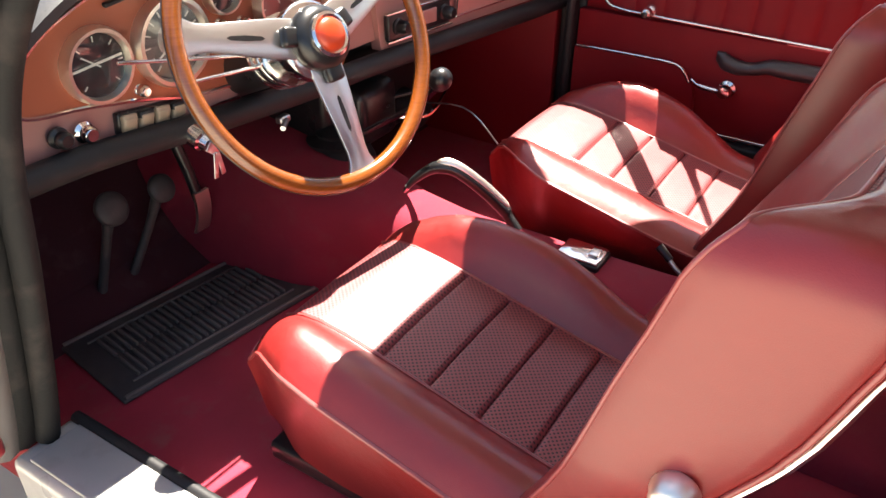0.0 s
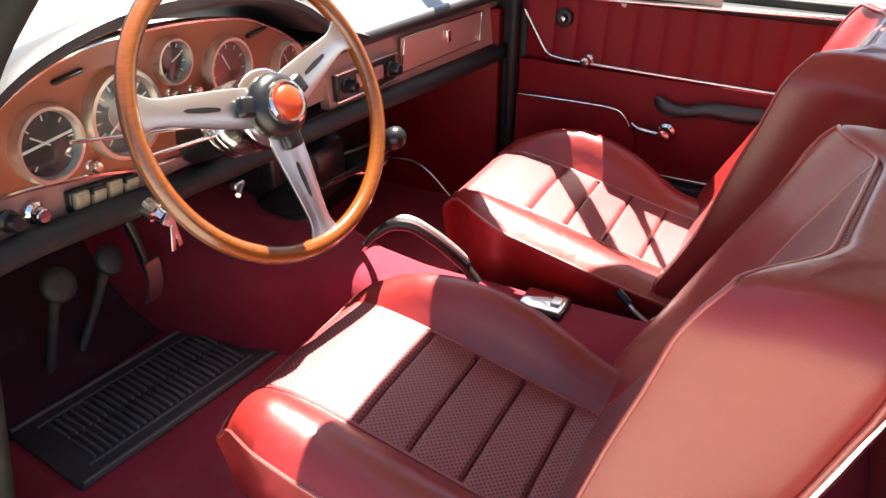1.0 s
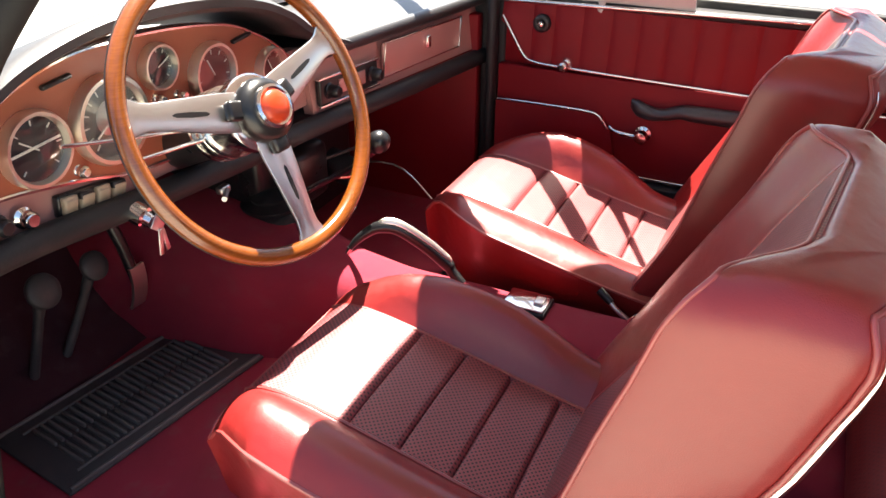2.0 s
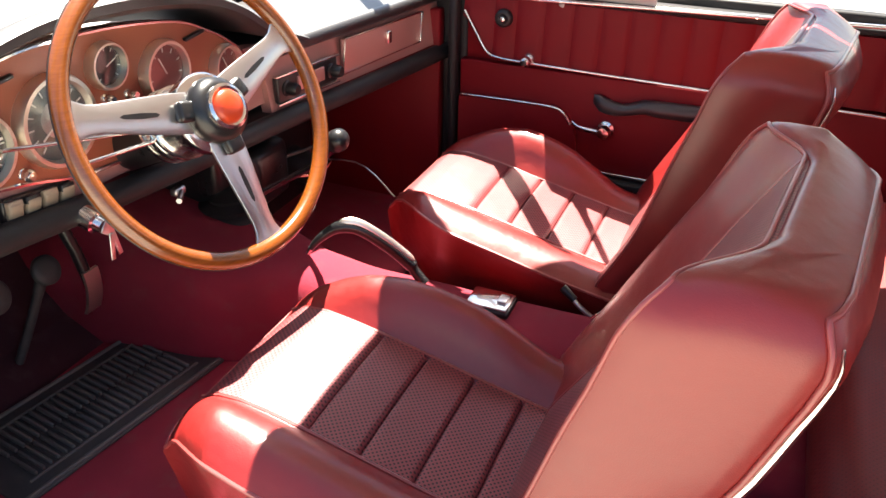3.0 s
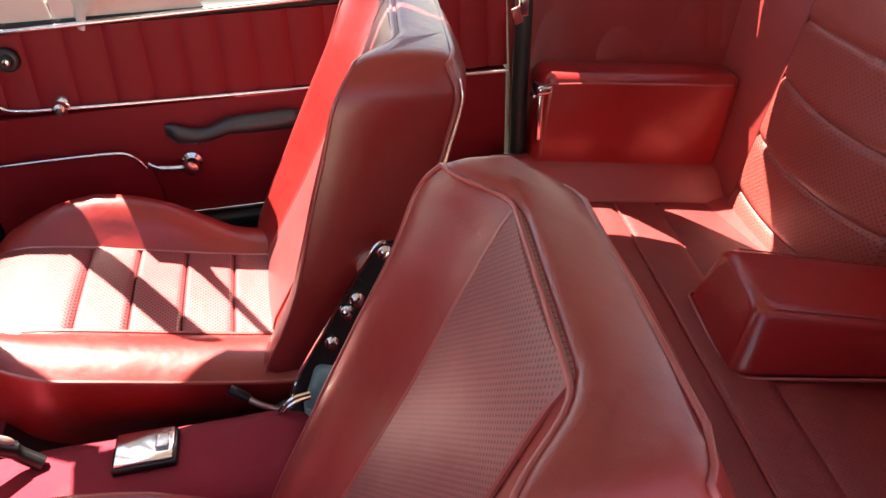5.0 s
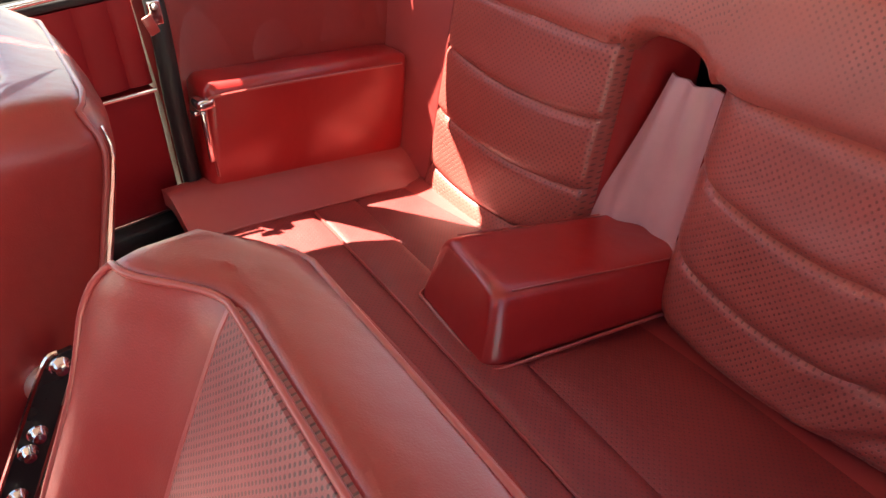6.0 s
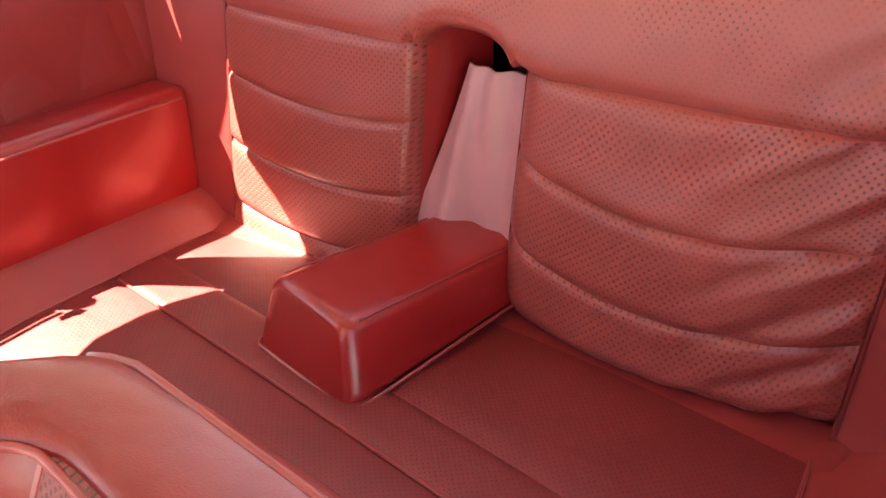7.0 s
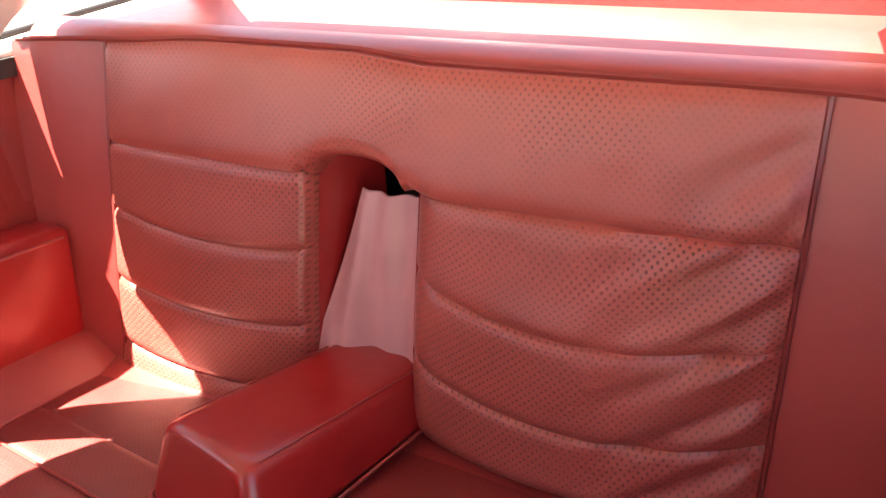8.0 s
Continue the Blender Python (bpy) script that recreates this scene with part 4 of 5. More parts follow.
for x0, x1 in ((0.514, 0.660), (-0.64, -0.479)):
    def f(u, v, x0=x0, x1=x1):
        y = -0.80 + 0.505 * v
        x1 = math.copysign(min(abs(x1), 0.660 - 0.040 * smooth01(-0.41, -0.35, y)), x1) if x1 > 0 else x1
        return Vector((x0 + (x1 - x0) * u, y, czt(y) + 0.052 * smooth01(0.5, 0.60, abs(x0 + (x1 - x0) * u)) + 0.006 * math.sin(math.pi * u)))
    bpart("end_border", slab(f, 8, 16, (0, 0, -0.03)), VINYL_REAR, "", cush)
    xx = 0.512 if x0 > 0 else -0.477
    bpart("piping", tube([(xx, y, czt(y) + 0.002) for y in [-0.80 + 0.50 * k / 20 for k in range(21)]], 0.003, 6), PIPING, "", cush)

bpart("seam_piping", tube([(x, -0.444 - 0.13 * x, czt(-0.444 - 0.13 * x) + 0.001 + 0.006 * math.sin(math.pi * (x + 0.475) / 0.985)) for x in [-0.47 + 0.97 * k / 24 for k in range(25)]], 0.0024, 6), PIPING, "", cush)

# shelf behind the bench
structure("shelf_roll", loft([[(x, -0.932 + 0.042 * math.cos(a), 0.884 + 0.020 * math.sin(a)) for a in [2 * math.pi * k / 14 for k in range(14)]] for x in [CX - 0.66 + 1.32 * i / 12 for i in range(13)]]), VINYL_REAR, "red vinyl roll along the shelf's front", "trim")
structure("rear_shelf", box((1.32, 0.34, 0.02), (CX, -1.13, 0.882), 0.004), VINYL_REAR, "sunlit red vinyl parcel shelf", "shelf")
structure("shelf_upstand", loft([[(x, y, z) for y, z in ((-1.262, 0.872), (-1.232, 0.872), (-1.236, 0.905), (-1.250, 0.945), (-1.262, 0.958), (-1.282, 0.958), (-1.282, 0.872))] for x in [CX - 0.64 + 1.28 * i / 12 for i in range(13)]]), GLOSSY, "upright red vinyl border below the rear window", "trim")


# ---- dashboard ----
def right_y(x):
    return 0.765 - 0.15625 * (x + 0.02)


def clus_y(x):
    return 0.784 - 0.05 * (x + 0.4)


def shear(bm):
    for v in bm.verts:
        v.co.y += 0.007 - 0.05 * (v.co.x + 0.4)
    return bm


dash = empty("dashboard", (CX, 0.9, 0.70), "copper painted dashboard with black padded hood and lip", "dashboard")


def hp(name, bm, m, label="", parent=None, smooth=True):
    ob = part(name, bm, m, parent or dash, label, smooth=smooth)
    if parent is None:
        ob.location = -Vector((CX, 0.9, 0.70))
    return ob


def face_slab(x0, x1, z0, z1, yf, depth, n=12):
    def f(u, v):
        x = x0 + (x1 - x0) * u
        return Vector((x, yf(x) + 0.12 * (z0 + (z1 - z0) * v - z0), z0 + (z1 - z0) * v))
    return slab(f, n, 2, (0, depth, 0))


hp("lower_panel", face_slab(-0.60, 0.11, 0.70, 0.80, clus_y, 0.02), DASH, "copper pink metallic paint", smooth=False)
hp("right_panel", face_slab(0.10, 0.655, 0.682, 0.785, right_y, 0.02), DASH, "copper pink metallic paint", smooth=False)
# padded lip below
lip_pts = [(-0.62, 0.778, 0.705), (-0.48, 0.770, 0.704), (-0.3, 0.760, 0.688), (-0.1, 0.750, 0.674), (0.1, 0.735, 0.668), (0.35, 0.695, 0.665), (0.66, 0.650, 0.662)]
hp("lower_lip", tube(spline(lip_pts, 6), 0.019, 10, flat=1.0), RUBBER, "black padded lower lip")
# top padding
def ftop2(u, v):
    x = -0.60 + 1.25 * u
    y0 = (right_y(x) - 0.005) if x > 0.10 else 0.80
    y = y0 + (1.03 - y0) * v
    z = 0.795 + 0.012 * math.sin(math.pi * min(1, v * 1.2)) + 0.0
    return Vector((x, y, z))
hp("top_pad", slab(ftop2, 30, 10, (0, 0, -0.018)), PAD, "black padded dashboard top")
hp("pad_edge", tube([(x, right_y(x) - 0.004, 0.792) for x in [0.10 + 0.555 * k / 12 for k in range(13)]], 0.014, 8), PAD, "black padded front edge")

# instrument binnacle
OUT = [(-0.555, 0.80), (-0.51, 0.848), (-0.445, 0.882), (-0.366, 0.903), (-0.277, 0.905), (-0.18, 0.898), (-0.086, 0.882), (-0.03, 0.858), (0.02, 0.828), (0.065, 0.785), (0.06, 0.745), (-0.10, 0.718), (-0.282, 0.724), (-0.375, 0.745), (-0.465, 0.762), (-0.535, 0.772)]
out_s = [(p.x, p.y) for p in spline([(x, z, 0) for x, z in OUT], 5, True)]
hp("instrument_panel", shear(prism(out_s, 0.7745, 0.80)), CLUSTER, "reddish brown instrument panel", smooth=False)
hp("panel_beading", shear(tube([(x, 0.7735, z) for x, z in out_s], 0.003, 6, True)), CHROME, "thin bright beading")


def hood():
    up = [p for p in spline([(x, z, 0) for x, z in [(-0.61, 0.79), (-0.545, 0.852), (-0.46, 0.900), (-0.366, 0.922), (-0.277, 0.926), (-0.17, 0.919), (-0.075, 0.902), (-0.005, 0.874), (0.06, 0.834), (0.15, 0.800)]], 5)]
    rings = []
    for p in up:
        x, z = p.x, p.y
        t = 0.028
        d = Vector((x + 0.24, 0, z - 0.74)).normalized()
        rings.append([(x, 0.80, z), (x, 0.735, z), (x + d.x * 0.008, 0.722, z + d.z * 0.008), (x + d.x * 0.020, 0.722, z + d.z * 0.020), (x + d.x * t, 0.740, z + d.z * t), (x + d.x * t, 0.95, z * 0.35 + 0.65 * 0.80 + d.z * t)])
    return shear(loft(rings, closed=True))


hp("hood", hood(), PAD, "black padded instrument hood")


def gauge(x, z, r, name="gauge", face=DIAL, needle=0.6, ticks=11):
    dy = 0.007 - 0.05 * (x + 0.4)
    g = hp(name, lathe([(r * 0.90, 0.012), (r * 0.93, 0.0), (r * 1.0, -0.012), (r * 1.10, -0.012), (r * 1.16, -0.004), (r * 1.16, 0.006), (r * 0.9, 0.012)], Vector((0, 1, 0)), (x, 0.772 + dy, z), 36), BEZEL, "round gauge with a bright bezel")
    part("dial", lathe([(0.0005, -0.002), (r * 0.97, -0.002), (r * 0.97, 0.009), (0.0005, 0.009)], Vector((0, 1, 0)), (x, 0.772 + dy, z), 36), face, g)
    tb = bmesh.new()
    for k in range(ticks):
        a = radians(225 - 270 * k / (ticks - 1))
        box((r * 0.16, 0.0012, r * 0.035), (x + 0.78 * r * math.cos(a), 0.7692 + dy, z + 0.78 * r * math.sin(a)), 0, rot=Matrix.Rotation(-a, 4, "Y"), bm=tb)
    part("scale_marks", tb, MARK, g, smooth=False)
    a = radians(225 - 270 * needle)
    part("needle", box((r * 0.7, 0.0012, r * 0.045), (x + 0.28 * r * math.cos(a), 0.7680 + dy, z + 0.28 * r * math.sin(a)), 0, rot=Matrix.Rotation(-a, 4, "Y")), MARK, g, smooth=False)
    gl = part("lens", lathe([(0.0005, -0.006), (r * 0.97, -0.004), (r * 0.97, -0.003), (0.0005, -0.005)], Vector((0, 1, 0)), (x, 0.772 + dy, z), 36), GLASS, g)
    gl.visible_shadow = False
    return g


# the right-hand dials' pinkish reflection is painted as their face colour
DIAL_REFLECTION = mat("dial_reflection_brown", (0.22, 0.085, 0.08), 0.35, bump=0.0)
ga = gauge(-0.434, 0.809, 0.042, needle=0.3, ticks=7)
# thin white bar in place of the lines mirrored in this glass
part("reflection_line", box((0.072, 0.0014, 0.003), (-0.434, 0.7692 + 0.0087, 0.812), 0, rot=Matrix.Rotation(radians(-4), 4, "Y")), MARK, ga, "pale line painted for a reflection across the dial", smooth=False)
gb2 = gauge(-0.321, 0.810, 0.053, face=DIAL_GREY, needle=0.05, ticks=13)
part("centre_disc", lathe([(0.0005, -0.0032), (0.022, -0.0032), (0.024, -0.002), (0.0005, -0.0015)], Vector((0, 1, 0)), (-0.321, 0.772 + 0.003, 0.813), 28), STEEL, gb2, "silver centre of the dial")
gauge(-0.229, 0.856, 0.028, needle=0.75, ticks=9)
gauge(-0.127, 0.819, 0.041, face=DIAL_REFLECTION, needle=0.4, ticks=9)
gauge(0.004, 0.792, 0.031, face=DIAL_REFLECTION, needle=0.4, ticks=7)


def knob(x, z, r, y=0.783, m=CHROME, name="knob", label=""):
    k = hp(name, lathe([(0.0005, -0.018), (r * 0.7, -0.018), (r, -0.014), (r, -0.006), (r * 0.8, -0.004), (r * 1.25, 0.0), (r * 1.25, 0.004), (0.0005, 0.004)], Vector((0, 1, 0)), (x, y, z), 20), m, label)
    return k


knob(-0.381, 0.760, 0.008, label="small chrome knob")
knob(-0.238, 0.813, 0.006, 0.774, label="small chrome knob")
knob(-0.198, 0.808, 0.006, 0.772, label="small chrome knob")
knob(-0.471, 0.733, 0.011, m=CHROME, label="chrome knob")
knob(-0.505, 0.738, 0.011, m=BLACK, label="black pull switch")
IVORY = mat("aged_ivory", (0.34, 0.27, 0.19), 0.45, bump=0.0, dirt=0.4)
sw = hp("switch_bank", box((0.105, 0.012, 0.030), (-0.374, 0.783, 0.720), 0.003, rot=Matrix.Rotation(radians(7), 4, "Y")), BLACK, "row of black and pale rocker switches")
for k in range(4):
    x = -0.412 + 0.0265 * k
    part("rocker", box((0.021, 0.012, 0.022), (x, 0.775, 0.7245 - 0.0033 * k), 0.003, rot=Matrix.Rotation(radians(7), 4, "Y") @ Matrix.Rotation(radians(12), 4, "X")), IVORY, sw, "cream rocker switch")
    part("rocker_top", box((0.0215, 0.010, 0.010), (x + 0.001, 0.7738, 0.7325 - 0.0033 * k), 0.002, rot=Matrix.Rotation(radians(7), 4, "Y") @ Matrix.Rotation(radians(-14), 4, "X")), BLACK if k % 2 else IVORY, sw, "upper half of a rocker switch")
for x, z in ((-0.386, 0.878), (-0.056, 0.856)):
    hp("lever_slot", box((0.045, 0.008, 0.006), (x, clus_y(x) - 0.005, z), 0.002, rot=Matrix.Rotation(radians(-6), 4, "Y")), BLACK, "small black slide lever")

# radio
ang = math.atan2(-0.15625, 1)
R = Matrix.Rotation(ang, 4, "Z")
radio = hp("radio", box((0.165, 0.014, 0.048), (0.193, right_y(0.193) - 0.002, 0.720), 0.004, rot=R), BLACK, "black and chrome car radio")
part("radio_frame", merge(*[box((0.172, 0.010, 0.004), (0.193, right_y(0.193) - 0.006, 0.720 + s * 0.025), 0.001, rot=R) for s in (-1, 1)]), CHROME, radio)
part("tuning_scale", box((0.075, 0.006, 0.026), (0.196, right_y(0.196) - 0.009, 0.721), 0.002, rot=R), DASH, radio)
for x in (0.134, 0.256):
    part("radio_knob", lathe([(0.0005, -0.024), (0.009, -0.023), (0.012, -0.016), (0.012, -0.004), (0.015, -0.002), (0.015, 0.003), (0.0005, 0.003)], Vector((0, 1, 0)), (x, right_y(x) - 0.008, 0.720), 18), BLACK, radio, "black radio knob")
gb = hp("glovebox_lid", box((0.27, 0.008, 0.066), (0.432, right_y(0.432) - 0.001, 0.735), 0.004, rot=R), DASH, "copper painted glovebox lid")
part("lid_beading", tube([(x, right_y(x) - 0.006, z) for x, z in ((0.294, 0.702), (0.302, 0.768), (0.570, 0.766), (0.560, 0.704))], 0.0022, 6, True), CHROME, gb)
part("lock", box((0.014, 0.012, 0.026), (0.440, right_y(0.440) - 0.008, 0.742), 0.003, rot=R), CHROME, gb, "small chrome catch")
# ignition and odd bits under the dash
ign = hp("ignition_lock", lathe([(0.0005, -0.02), (0.010, -0.02), (0.012, -0.01), (0.016, -0.008), (0.016, 0.012), (0.0005, 0.012)], Vector((0, 1, 0.3)), (-0.335, 0.737, 0.684), 18), CHROME, "chrome ignition lock")
part("key_bunch", merge(box((0.022, 0.002, 0.024), (-0.332, 0.712, 0.678), 0.001, rot=Matrix.Rotation(radians(40), 4, "Y")), box((0.008, 0.002, 0.038), (-0.336, 0.710, 0.650), 0.001, rot=Matrix.Rotation(radians(8), 4, "Y")), box((0.008, 0.002, 0.036), (-0.325, 0.713, 0.649), 0.001, rot=Matrix.Rotation(radians(-10), 4, "Y"))), STEEL, ign, "bunch of keys")
hp("choke_pull", merge(tube([(-0.19, 0.72, 0.648), (-0.165, 0.735, 0.650)], 0.0045, 8), box((0.022, 0.014, 0.012), (-0.165, 0.742, 0.650), 0.003)), STEEL, "metal pull under the dashboard")

# ---- steering wheel ----
TILT_W, YAW_W = radians(24.6), radians(-9.9)
NRM = Vector((math.sin(YAW_W) * math.cos(TILT_W), -math.cos(YAW_W) * math.cos(TILT_W), math.sin(TILT_W)))
HUB = Vector((-0.231, 0.600, 0.820)) - 0.012 * NRM
wheel = empty("steering_wheel", HUB, "wood rimmed steering wheel with three polished alloy spokes", "steering wheel")
UPW = (Vector((0, 0, 1)) - NRM * NRM.z).normalized()
RTW = UPW.cross(NRM).normalized()
WM = Matrix((RTW, UPW, NRM)).transposed().to_4x4()       # wheel axes: right, up, towards the driver


def wp(name, bm, m, label="", parent=None):
    bmesh.ops.transform(bm, matrix=WM, verts=bm.verts)
    return part(name, bm, m, parent or wheel, label)


RW = 0.191
wp("rim", tube([(RW * math.cos(a), RW * math.sin(a), 0) for a in [2 * math.pi * k / 96 for k in range(96)]], 0.0118, 14, True), WOOD, "varnished wooden rim with dark inlay")
wp("rim_inlay", tube([((RW + 0.0112) * math.cos(a), (RW + 0.0112) * math.sin(a), 0) for a in [2 * math.pi * k / 96 for k in range(96)]], 0.0016, 6, True), BLACK, "dark inlay line", None)


def spoke(ang):
    """A flat polished arm that flares into the rim."""
    a = radians(ang)
    d, n = Vector((math.cos(a), math.sin(a), 0)), Vector((-math.sin(a), math.cos(a), 0))
    rings = []
    for r, w, z in ((0.034, 0.026, 0.007), (0.055, 0.0255, 0.0065), (0.08, 0.0235, 0.006), (0.11, 0.0205, 0.005), (0.135, 0.018, 0.004), (0.152, 0.0165, 0.003), (0.165, 0.0175, 0.002), (0.176, 0.022, 0.001), (0.186, 0.031, 0.0)):
        c = d * r
        rings.append([c - n * w + Vector((0, 0, z - 0.0022)), c + n * w + Vector((0, 0, z - 0.0022)), c + n * w + Vector((0, 0, z + 0.0012)), c + n * (w - 0.0015) + Vector((0, 0, z + 0.0022)), c - n * (w - 0.0015) + Vector((0, 0, z + 0.0022)), c - n * w + Vector((0, 0, z + 0.0012))])
    return loft(rings)


def spoke_slot(ang):
    a = radians(ang)
    d, n = Vector((math.cos(a), math.sin(a), 0)), Vector((-math.sin(a), math.cos(a), 0))
    rings = []
    for r, w, z in ((0.076, 0.0004, 0.0064), (0.080, 0.0026, 0.0063), (0.10, 0.0036, 0.0057), (0.122, 0.0026, 0.0049), (0.127, 0.0004, 0.0047)):
        c = d * r
        rings.append([c + s_ * n * w + Vector((0, 0, z + dz)) for s_, dz in ((-1, 0.0), (1, 0.0), (1, 0.0022), (-1, 0.0022))])
    return loft(rings)


for an in (166, 20, -87):
    sp_ = wp("spoke", spoke(an), STEEL, "polished alloy spoke with a slot")
    wp("slot", spoke_slot(an), BLACK, "dark slot", sp_)
hub = wp("hub", lathe([(0.045, -0.085), (0.048, -0.06), (0.044, -0.03), (0.052, -0.012), (0.052, 0.004), (0.046, 0.008), (0.0005, 0.008)], sides=36), CHROME, "chrome hub shroud")
wp("horn_surround", lathe([(0.040, 0.008), (0.043, 0.016), (0.040, 0.028), (0.030, 0.036), (0.0005, 0.036)], sides=36), BLACK, "glossy black boss", hub)
wp("horn_ring", lathe([(0.024, 0.034), (0.029, 0.036), (0.029, 0.043), (0.025, 0.045), (0.022, 0.043)], sides=36), CHROME, "chrome ring", hub)
wp("horn_button", lathe([(0.0225, 0.036), (0.0225, 0.043), (0.018, 0.048), (0.010, 0.0505), (0.0005, 0.051)], sides=32), HORN, "orange horn button", hub)
for an in (166, 20, -87):
    wp("horn_lug", box((0.030, 0.026, 0.016), (0.043 * math.cos(radians(an)), 0.043 * math.sin(radians(an)), 0.018), 0.005, rot=Matrix.Rotation(radians(an), 4, "Z")), BLACK, "black lug of the boss", hub)
wp("column", lathe([(0.040, -0.30), (0.040, -0.085), (0.0005, -0.08)], sides=24), BLACK, "black steering column shroud")
for k in range(3):
    wp("column_ring", lathe([(0.041, -0.062 - 0.014 * k), (0.050, -0.060 - 0.014 * k), (0.050, -0.055 - 0.014 * k), (0.041, -0.053 - 0.014 * k)], sides=32), CHROME, "chrome ring", hub)
wp("stalk", tube([(-0.03, 0.004, -0.075), (-0.235, 0.040, -0.055)], [0.003, 0.0024], 8), CHROME, "thin chrome stalk")
wp("stalk", tube([(-0.03, -0.010, -0.072), (-0.165, -0.004, -0.055)], [0.003, 0.0024], 8), CHROME, "thin chrome stalk")

# ---- pedals, levers, mats ----
def pedal(name, x, y, z, label, w, h, top, tilt, m=RUBBER):
    p = empty(name, (x, y, z), label, "pedal", "foot pedals")
    part("pad", lathe([(0.0005, -0.007), (w * 0.44, -0.007), (w * 0.5, -0.003), (w * 0.5, 0.003), (w * 0.45, 0.007), (w * 0.2, 0.009), (0.0005, 0.009)], Vector((0, -math.cos(radians(tilt)), -math.sin(radians(tilt)))), (0, 0, 0), 28), m, p, "worn round pedal pad")
    part("arm", tube(spline([(0, 0.006, 0), (top[0] * 0.3, 0.026, top[2] * 0.42), (top[0], top[1], top[2])], 5), [0.010] * 4 + [0.0085] * 7, 8), PEDAL, p, "worn grey steel arm rising from the floor")


pedal("clutch_pedal", -0.326, 1.00, 0.484, "black clutch pedal on a grey steel arm", 0.06, 0.058, (-0.03, 0.045, -0.175), -25, PEDAL)
pedal("brake_pedal", -0.222, 1.00, 0.476, "black brake pedal on a grey steel arm", 0.052, 0.055, (-0.065, 0.045, -0.165), -25, PEDAL)
gas = empty("accelerator_pedal", (-0.184, 0.94, 0.448), "curved metal accelerator pedal", "pedal")
part("pad", loft([[(s * 0.016, 0.03 * t * t, 0.085 * t + dz) for s, dz in ((-1, 0), (1, 0))] + [(s * 0.016, 0.03 * t * t + 0.006, 0.085 * t) for s in (1, -1)] for t in [k / 8 for k in range(-6, 3)]]), BEZEL, gas, "worn bare metal pad")
part("arm", tube([(0, 0.010, -0.01), (-0.006, 0.02, 0.06), (-0.02, 0.06, 0.20), (-0.03, 0.10, 0.30)], 0.010, 8), BLACK, gas, "black steel arm")

fm = empty("floor_mat", (-0.292, 0.882, FLOOR), "black ribbed rubber mat on the driver's floor", "floor mat")
fm.rotation_euler.z = radians(-8.0)
part("sheet", box((0.40, 0.205, 0.006), (0, 0.0, 0.004), 0.003), MAT_RUBBER, fm)
for y in (-0.096, 0.096):
    part("border", tube([(-0.194, y, 0.008), (0.194, y, 0.008)], 0.004, 8), MAT_RIB, fm)
for y in (-0.070, 0.070):
    part("border", tube([(-0.165, y, 0.008), (0.165, y, 0.008)], 0.0025, 8), MAT_RIB, fm)
for k in range(24):
    part("rib", box((0.0055, 0.062, 0.008), (-0.150 + 0.30 * k / 23, -0.033, 0.009), 0.002), MAT_RIB, fm)
    part("rib", box((0.0055, 0.062, 0.008), (-0.150 + 0.30 * k / 23, 0.034, 0.009), 0.002), MAT_RIB, fm)

gl = empty("gear_lever", (0.09, 0.85, 0.47), "bent gear lever with a black round knob", "gear lever")
part("lever", tube(spline([(0, 0.0, 0.0), (0.020, -0.06, 0.045), (0.022, -0.12, 0.085), (-0.018, -0.20, 0.142), (-0.070, -0.272, 0.205)], 6), 0.006, 8), CHROME, gl, "chrome lever")
part("knob", lathe([(0.0005, -0.024), (0.008, -0.023), (0.017, -0.012), (0.019, 0.0), (0.016, 0.012), (0.008, 0.019), (0.0005, 0.020)], Vector((-0.5, -0.7, 0.7)), (-0.079, -0.286, 0.226), 20), BLACK, gl, "glossy black knob")
part("boot", lathe([(0.085, -0.06), (0.080, -0.02), (0.070, 0.0), (0.052, 0.008), (0.056, 0.018), (0.034, 0.026), (0.038, 0.034), (0.014, 0.046), (0.0005, 0.046)], at=(0, 0.01, 0), sides=24), RUBBER, gl, "black rubber boot")

hbk = empty("handbrake", (0.05, 0.45, 0.44), "black handbrake lever with a pale metal back on the tunnel", "handbrake")
bow = spline([(0.0, 0.004, 0.030), (-0.014, 0.040, 0.066), (-0.031, 0.082, 0.098), (-0.042, 0.108, 0.104), (-0.050, 0.128, 0.097), (-0.060, 0.150, 0.078), (-0.066, 0.162, 0.062)], 6)
part("grip", tube(bow, [0.0115] * 20 + [0.0110 - 0.0004 * k for k in range(len(bow) - 20)], 12), BLACK, hbk, "black moulded grip")
part("back_strip", tube([p + Vector((-0.001, -0.002, 0.0085)) for p in bow[:22]], [0.006, 0.0085] + [0.0092] * 15 + [0.009, 0.008, 0.007, 0.005, 0.002], 10, flat=0.6), BEZEL, hbk, "pale metal strip along the back")
part("lever", tube(spline([(0.0, -0.02, 0.0), (0.0, 0.0, 0.022), (0.0, 0.005, 0.034)], 4), 0.010, 8), BLACK, hbk, "black lever foot")
part("release_button", tube([bow[-1], bow[-1] + Vector((-0.002, 0.006, -0.010))], [0.0055, 0.004], 10), CHROME, hbk, "small bright button")

at_ = empty("tunnel_ashtray", (0.042, 0.290, 0.440), "small chrome ashtray set in the carpeted tunnel", "ashtray")
part("body", box((0.060, 0.078, 0.012), (0, 0.016, -0.002), 0.004), BLACK, at_, "black box")
part("lid", box((0.054, 0.071, 0.005), (0, 0.016, 0.006), 0.002), CHROME, at_, "chrome lid")
part("catch", box((0.024, 0.016, 0.006), (0, -0.006, 0.011), 0.002), STEEL, at_)

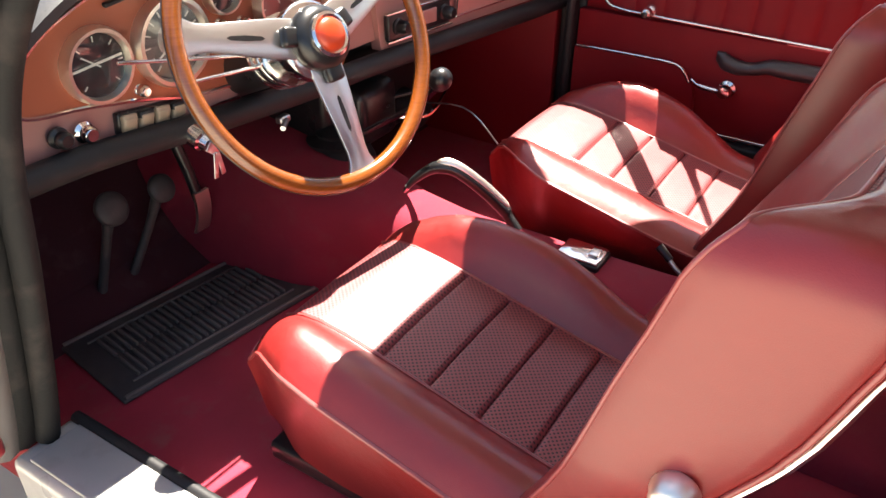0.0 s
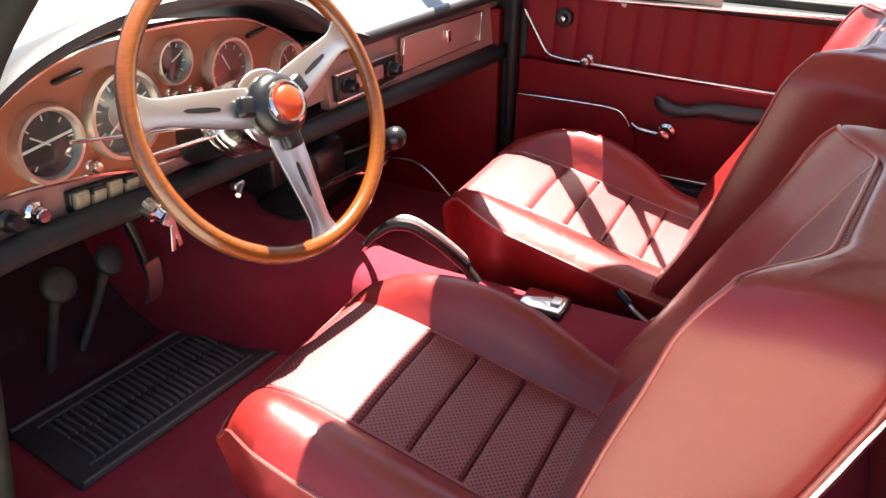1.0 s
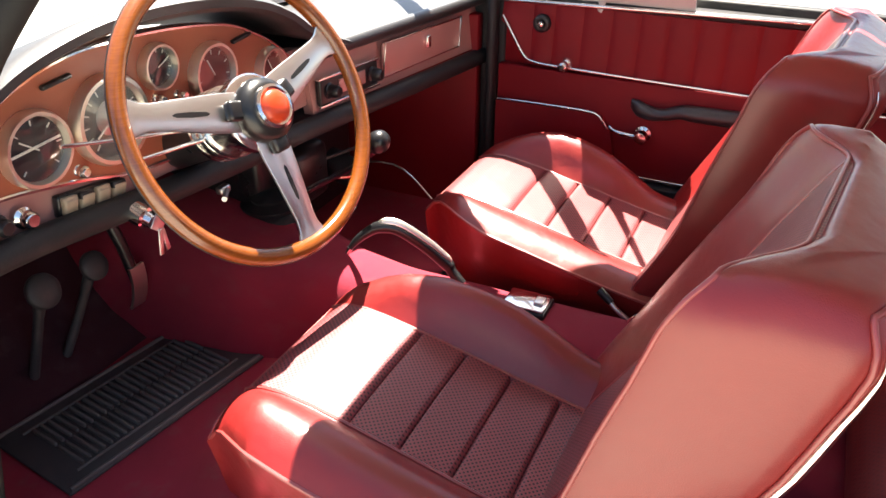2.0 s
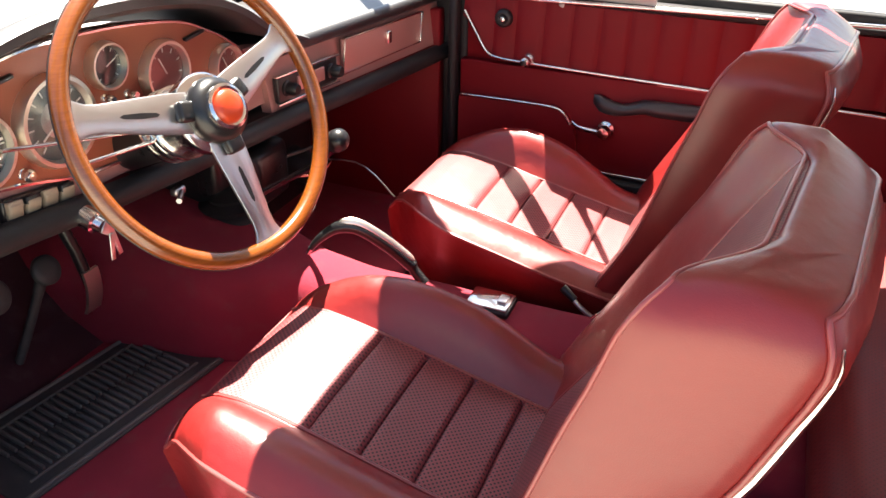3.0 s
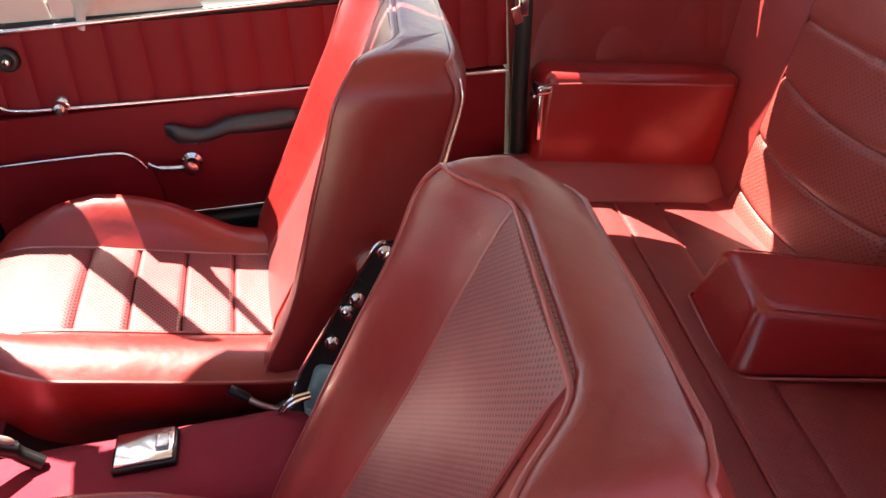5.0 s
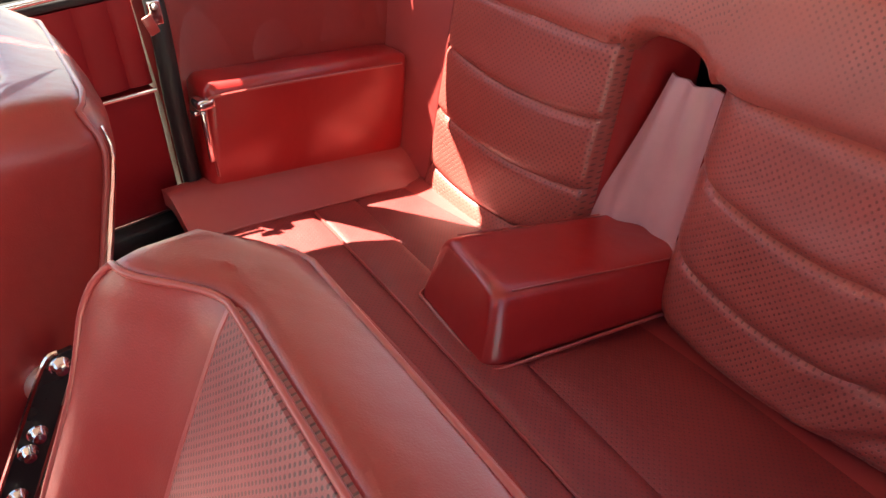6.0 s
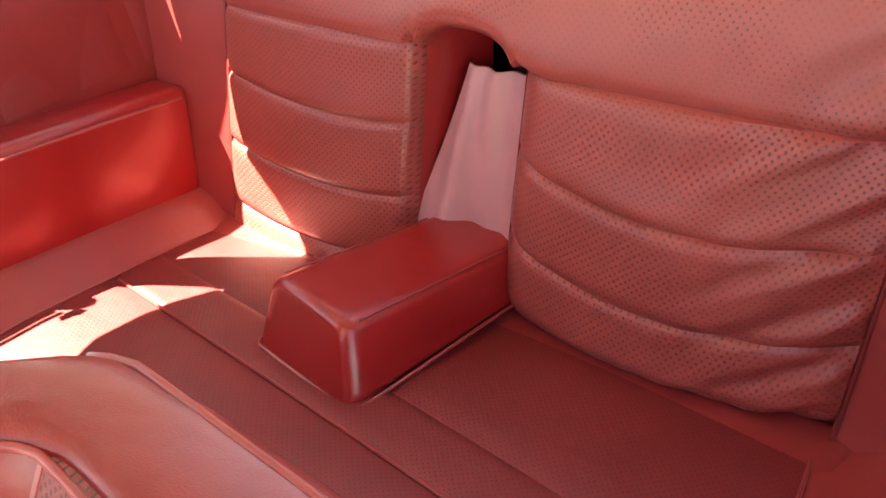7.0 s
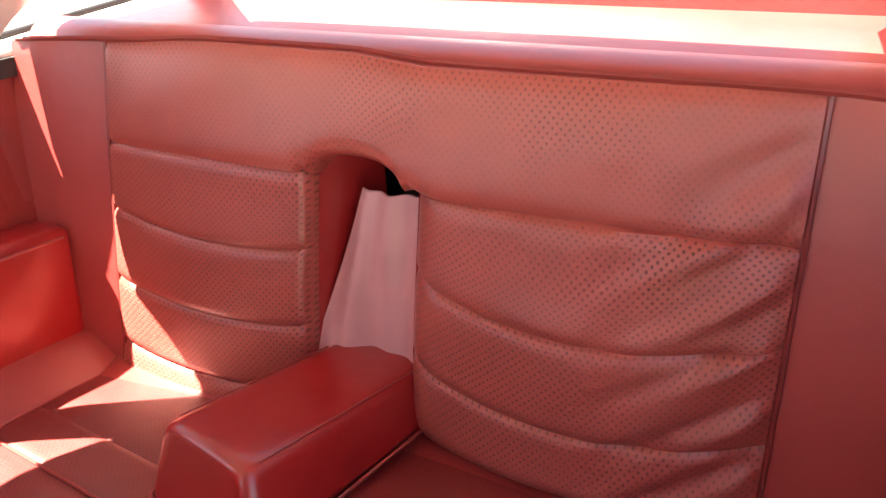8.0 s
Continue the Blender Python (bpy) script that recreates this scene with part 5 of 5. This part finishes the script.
# recliner hardware between the seats
rec = empty("seat_bracket", (0.10, 0.06, 0.35), "dark steel recliner bracket with bright edge and bolts", "bracket")
TEAL = mat("pale_teal_paint", (0.20, 0.32, 0.33), 0.4, dirt=0.4)


def rp(name, bm, m, label=""):
    ob = part(name, bm, m, rec, label)
    ob.location = -Vector((0.10, 0.06, 0.35))
    return ob


rp("bar", loft([[(0.10 + dx, y + w * s, z) for dx, s in ((-0.003, -1), (-0.003, 1), (0.003, 1), (0.003, -1))] for y, z, w in ((-0.026, 0.660, 0.008), (-0.018, 0.648, 0.014), (0.03, 0.57, 0.018), (0.085, 0.48, 0.021), (0.105, 0.44, 0.020))]), BLACK, "black steel bar")
rp("bright_edge", tube(spline([(0.095, -0.020, 0.664), (0.095, -0.004, 0.655), (0.095, 0.047, 0.575), (0.095, 0.107, 0.478), (0.095, 0.122, 0.440)], 5), 0.0026, 6), CHROME, "bright bar edge")
for y, z in ((-0.018, 0.648), (0.022, 0.583), (0.036, 0.566), (0.060, 0.520)):
    rp("bolt", lathe([(0.0005, 0.010), (0.006, 0.009), (0.0075, 0.002), (0.010, 0.0), (0.0005, -0.002)], Vector((-1, 0, 0)), (0.096, y, z), 12), CHROME)
rp("foot", merge(box((0.028, 0.048, 0.075), (0.098, 0.075, 0.445), 0.010, 3, rot=Matrix.Rotation(radians(20), 4, "X")), box((0.03, 0.058, 0.06), (0.098, 0.080, 0.392), 0.008, 3)), TEAL, "pale teal painted foot")
rp("foot_bolt", lathe([(0.0005, 0.008), (0.008, 0.007), (0.010, 0.0), (0.0005, -0.002)], Vector((-1, 0, 0)), (0.084, 0.062, 0.400), 12), BLACK)
for k in (0, 1):
    rp("spring_rod", tube(spline([(0.088 - 0.006 * k, 0.098, 0.440 + 0.012 * k), (0.084 - 0.006 * k, 0.122, 0.436 + 0.014 * k), (0.082 - 0.006 * k, 0.142, 0.420 + 0.010 * k), (0.083 - 0.006 * k, 0.155, 0.396), (0.082, 0.178, 0.372)], 5), 0.0032, 6), CHROME, "bent chrome rod")
rp("hub_cover", lathe([(0.0005, 0.018), (0.016, 0.016), (0.024, 0.008), (0.027, -0.004), (0.0005, -0.005)], Vector((-1, 0, 0.2)), (0.100, 0.130, 0.398), 20), BLACK, "dark round hub")


# heater under the middle of the dashboard
ht = empty("heater_box", (0.24, 0.98, 0.50), "black heater box under the dashboard with cables", "heater")
part("casing", merge(box((0.34, 0.24, 0.20), (0, 0, 0.03), 0.02, 3), box((0.12, 0.10, 0.12), (-0.06, -0.12, 0.02), 0.02, 3)), BLACK, ht, "black heater casing")
part("outlet", lathe([(0.0005, 0.05), (0.030, 0.05), (0.034, 0.02), (0.034, -0.02), (0.0005, -0.02)], Vector((0, -1, -0.3)), (0.08, -0.13, -0.02), 20), RUBBER, ht, "black air outlet")
for k, (a, c) in enumerate((((-0.12, -0.13, 0.05), (0.10, -0.17, 0.02)), ((-0.02, -0.18, 0.00), (0.16, -0.20, 0.03)))):
    part("cable", tube(spline([a, ((a[0] + c[0]) / 2, a[1] - 0.02, a[2] - 0.02), c], 6), 0.004, 6), CHROME if k else BLACK, ht)
part("rod", tube(spline([(0.10, -0.10, -0.03), (0.067, -0.28, 0.015), (0.043, -0.38, -0.033)], 5), 0.0018, 6), STEEL, ht, "thin metal rod")

# seat adjuster and belt buckle on the tunnel side of the passenger seat
adj = empty("seat_adjuster", (0.112, 0.17, 0.40), "dark steel seat adjuster lever with a black grip", "lever")
part("bar", tube(spline([(-0.006, 0.020, 0.050), (-0.014, -0.002, 0.034), (-0.016, -0.028, 0.018), (-0.014, -0.045, 0.004)], 5), 0.0045, 8), STEEL, adj, "worn steel bar")
part("grip", tube([(-0.004, 0.032, 0.058), (-0.010, 0.008, 0.042)], [0.0075, 0.0065], 10), BLACK, adj, "black grip")
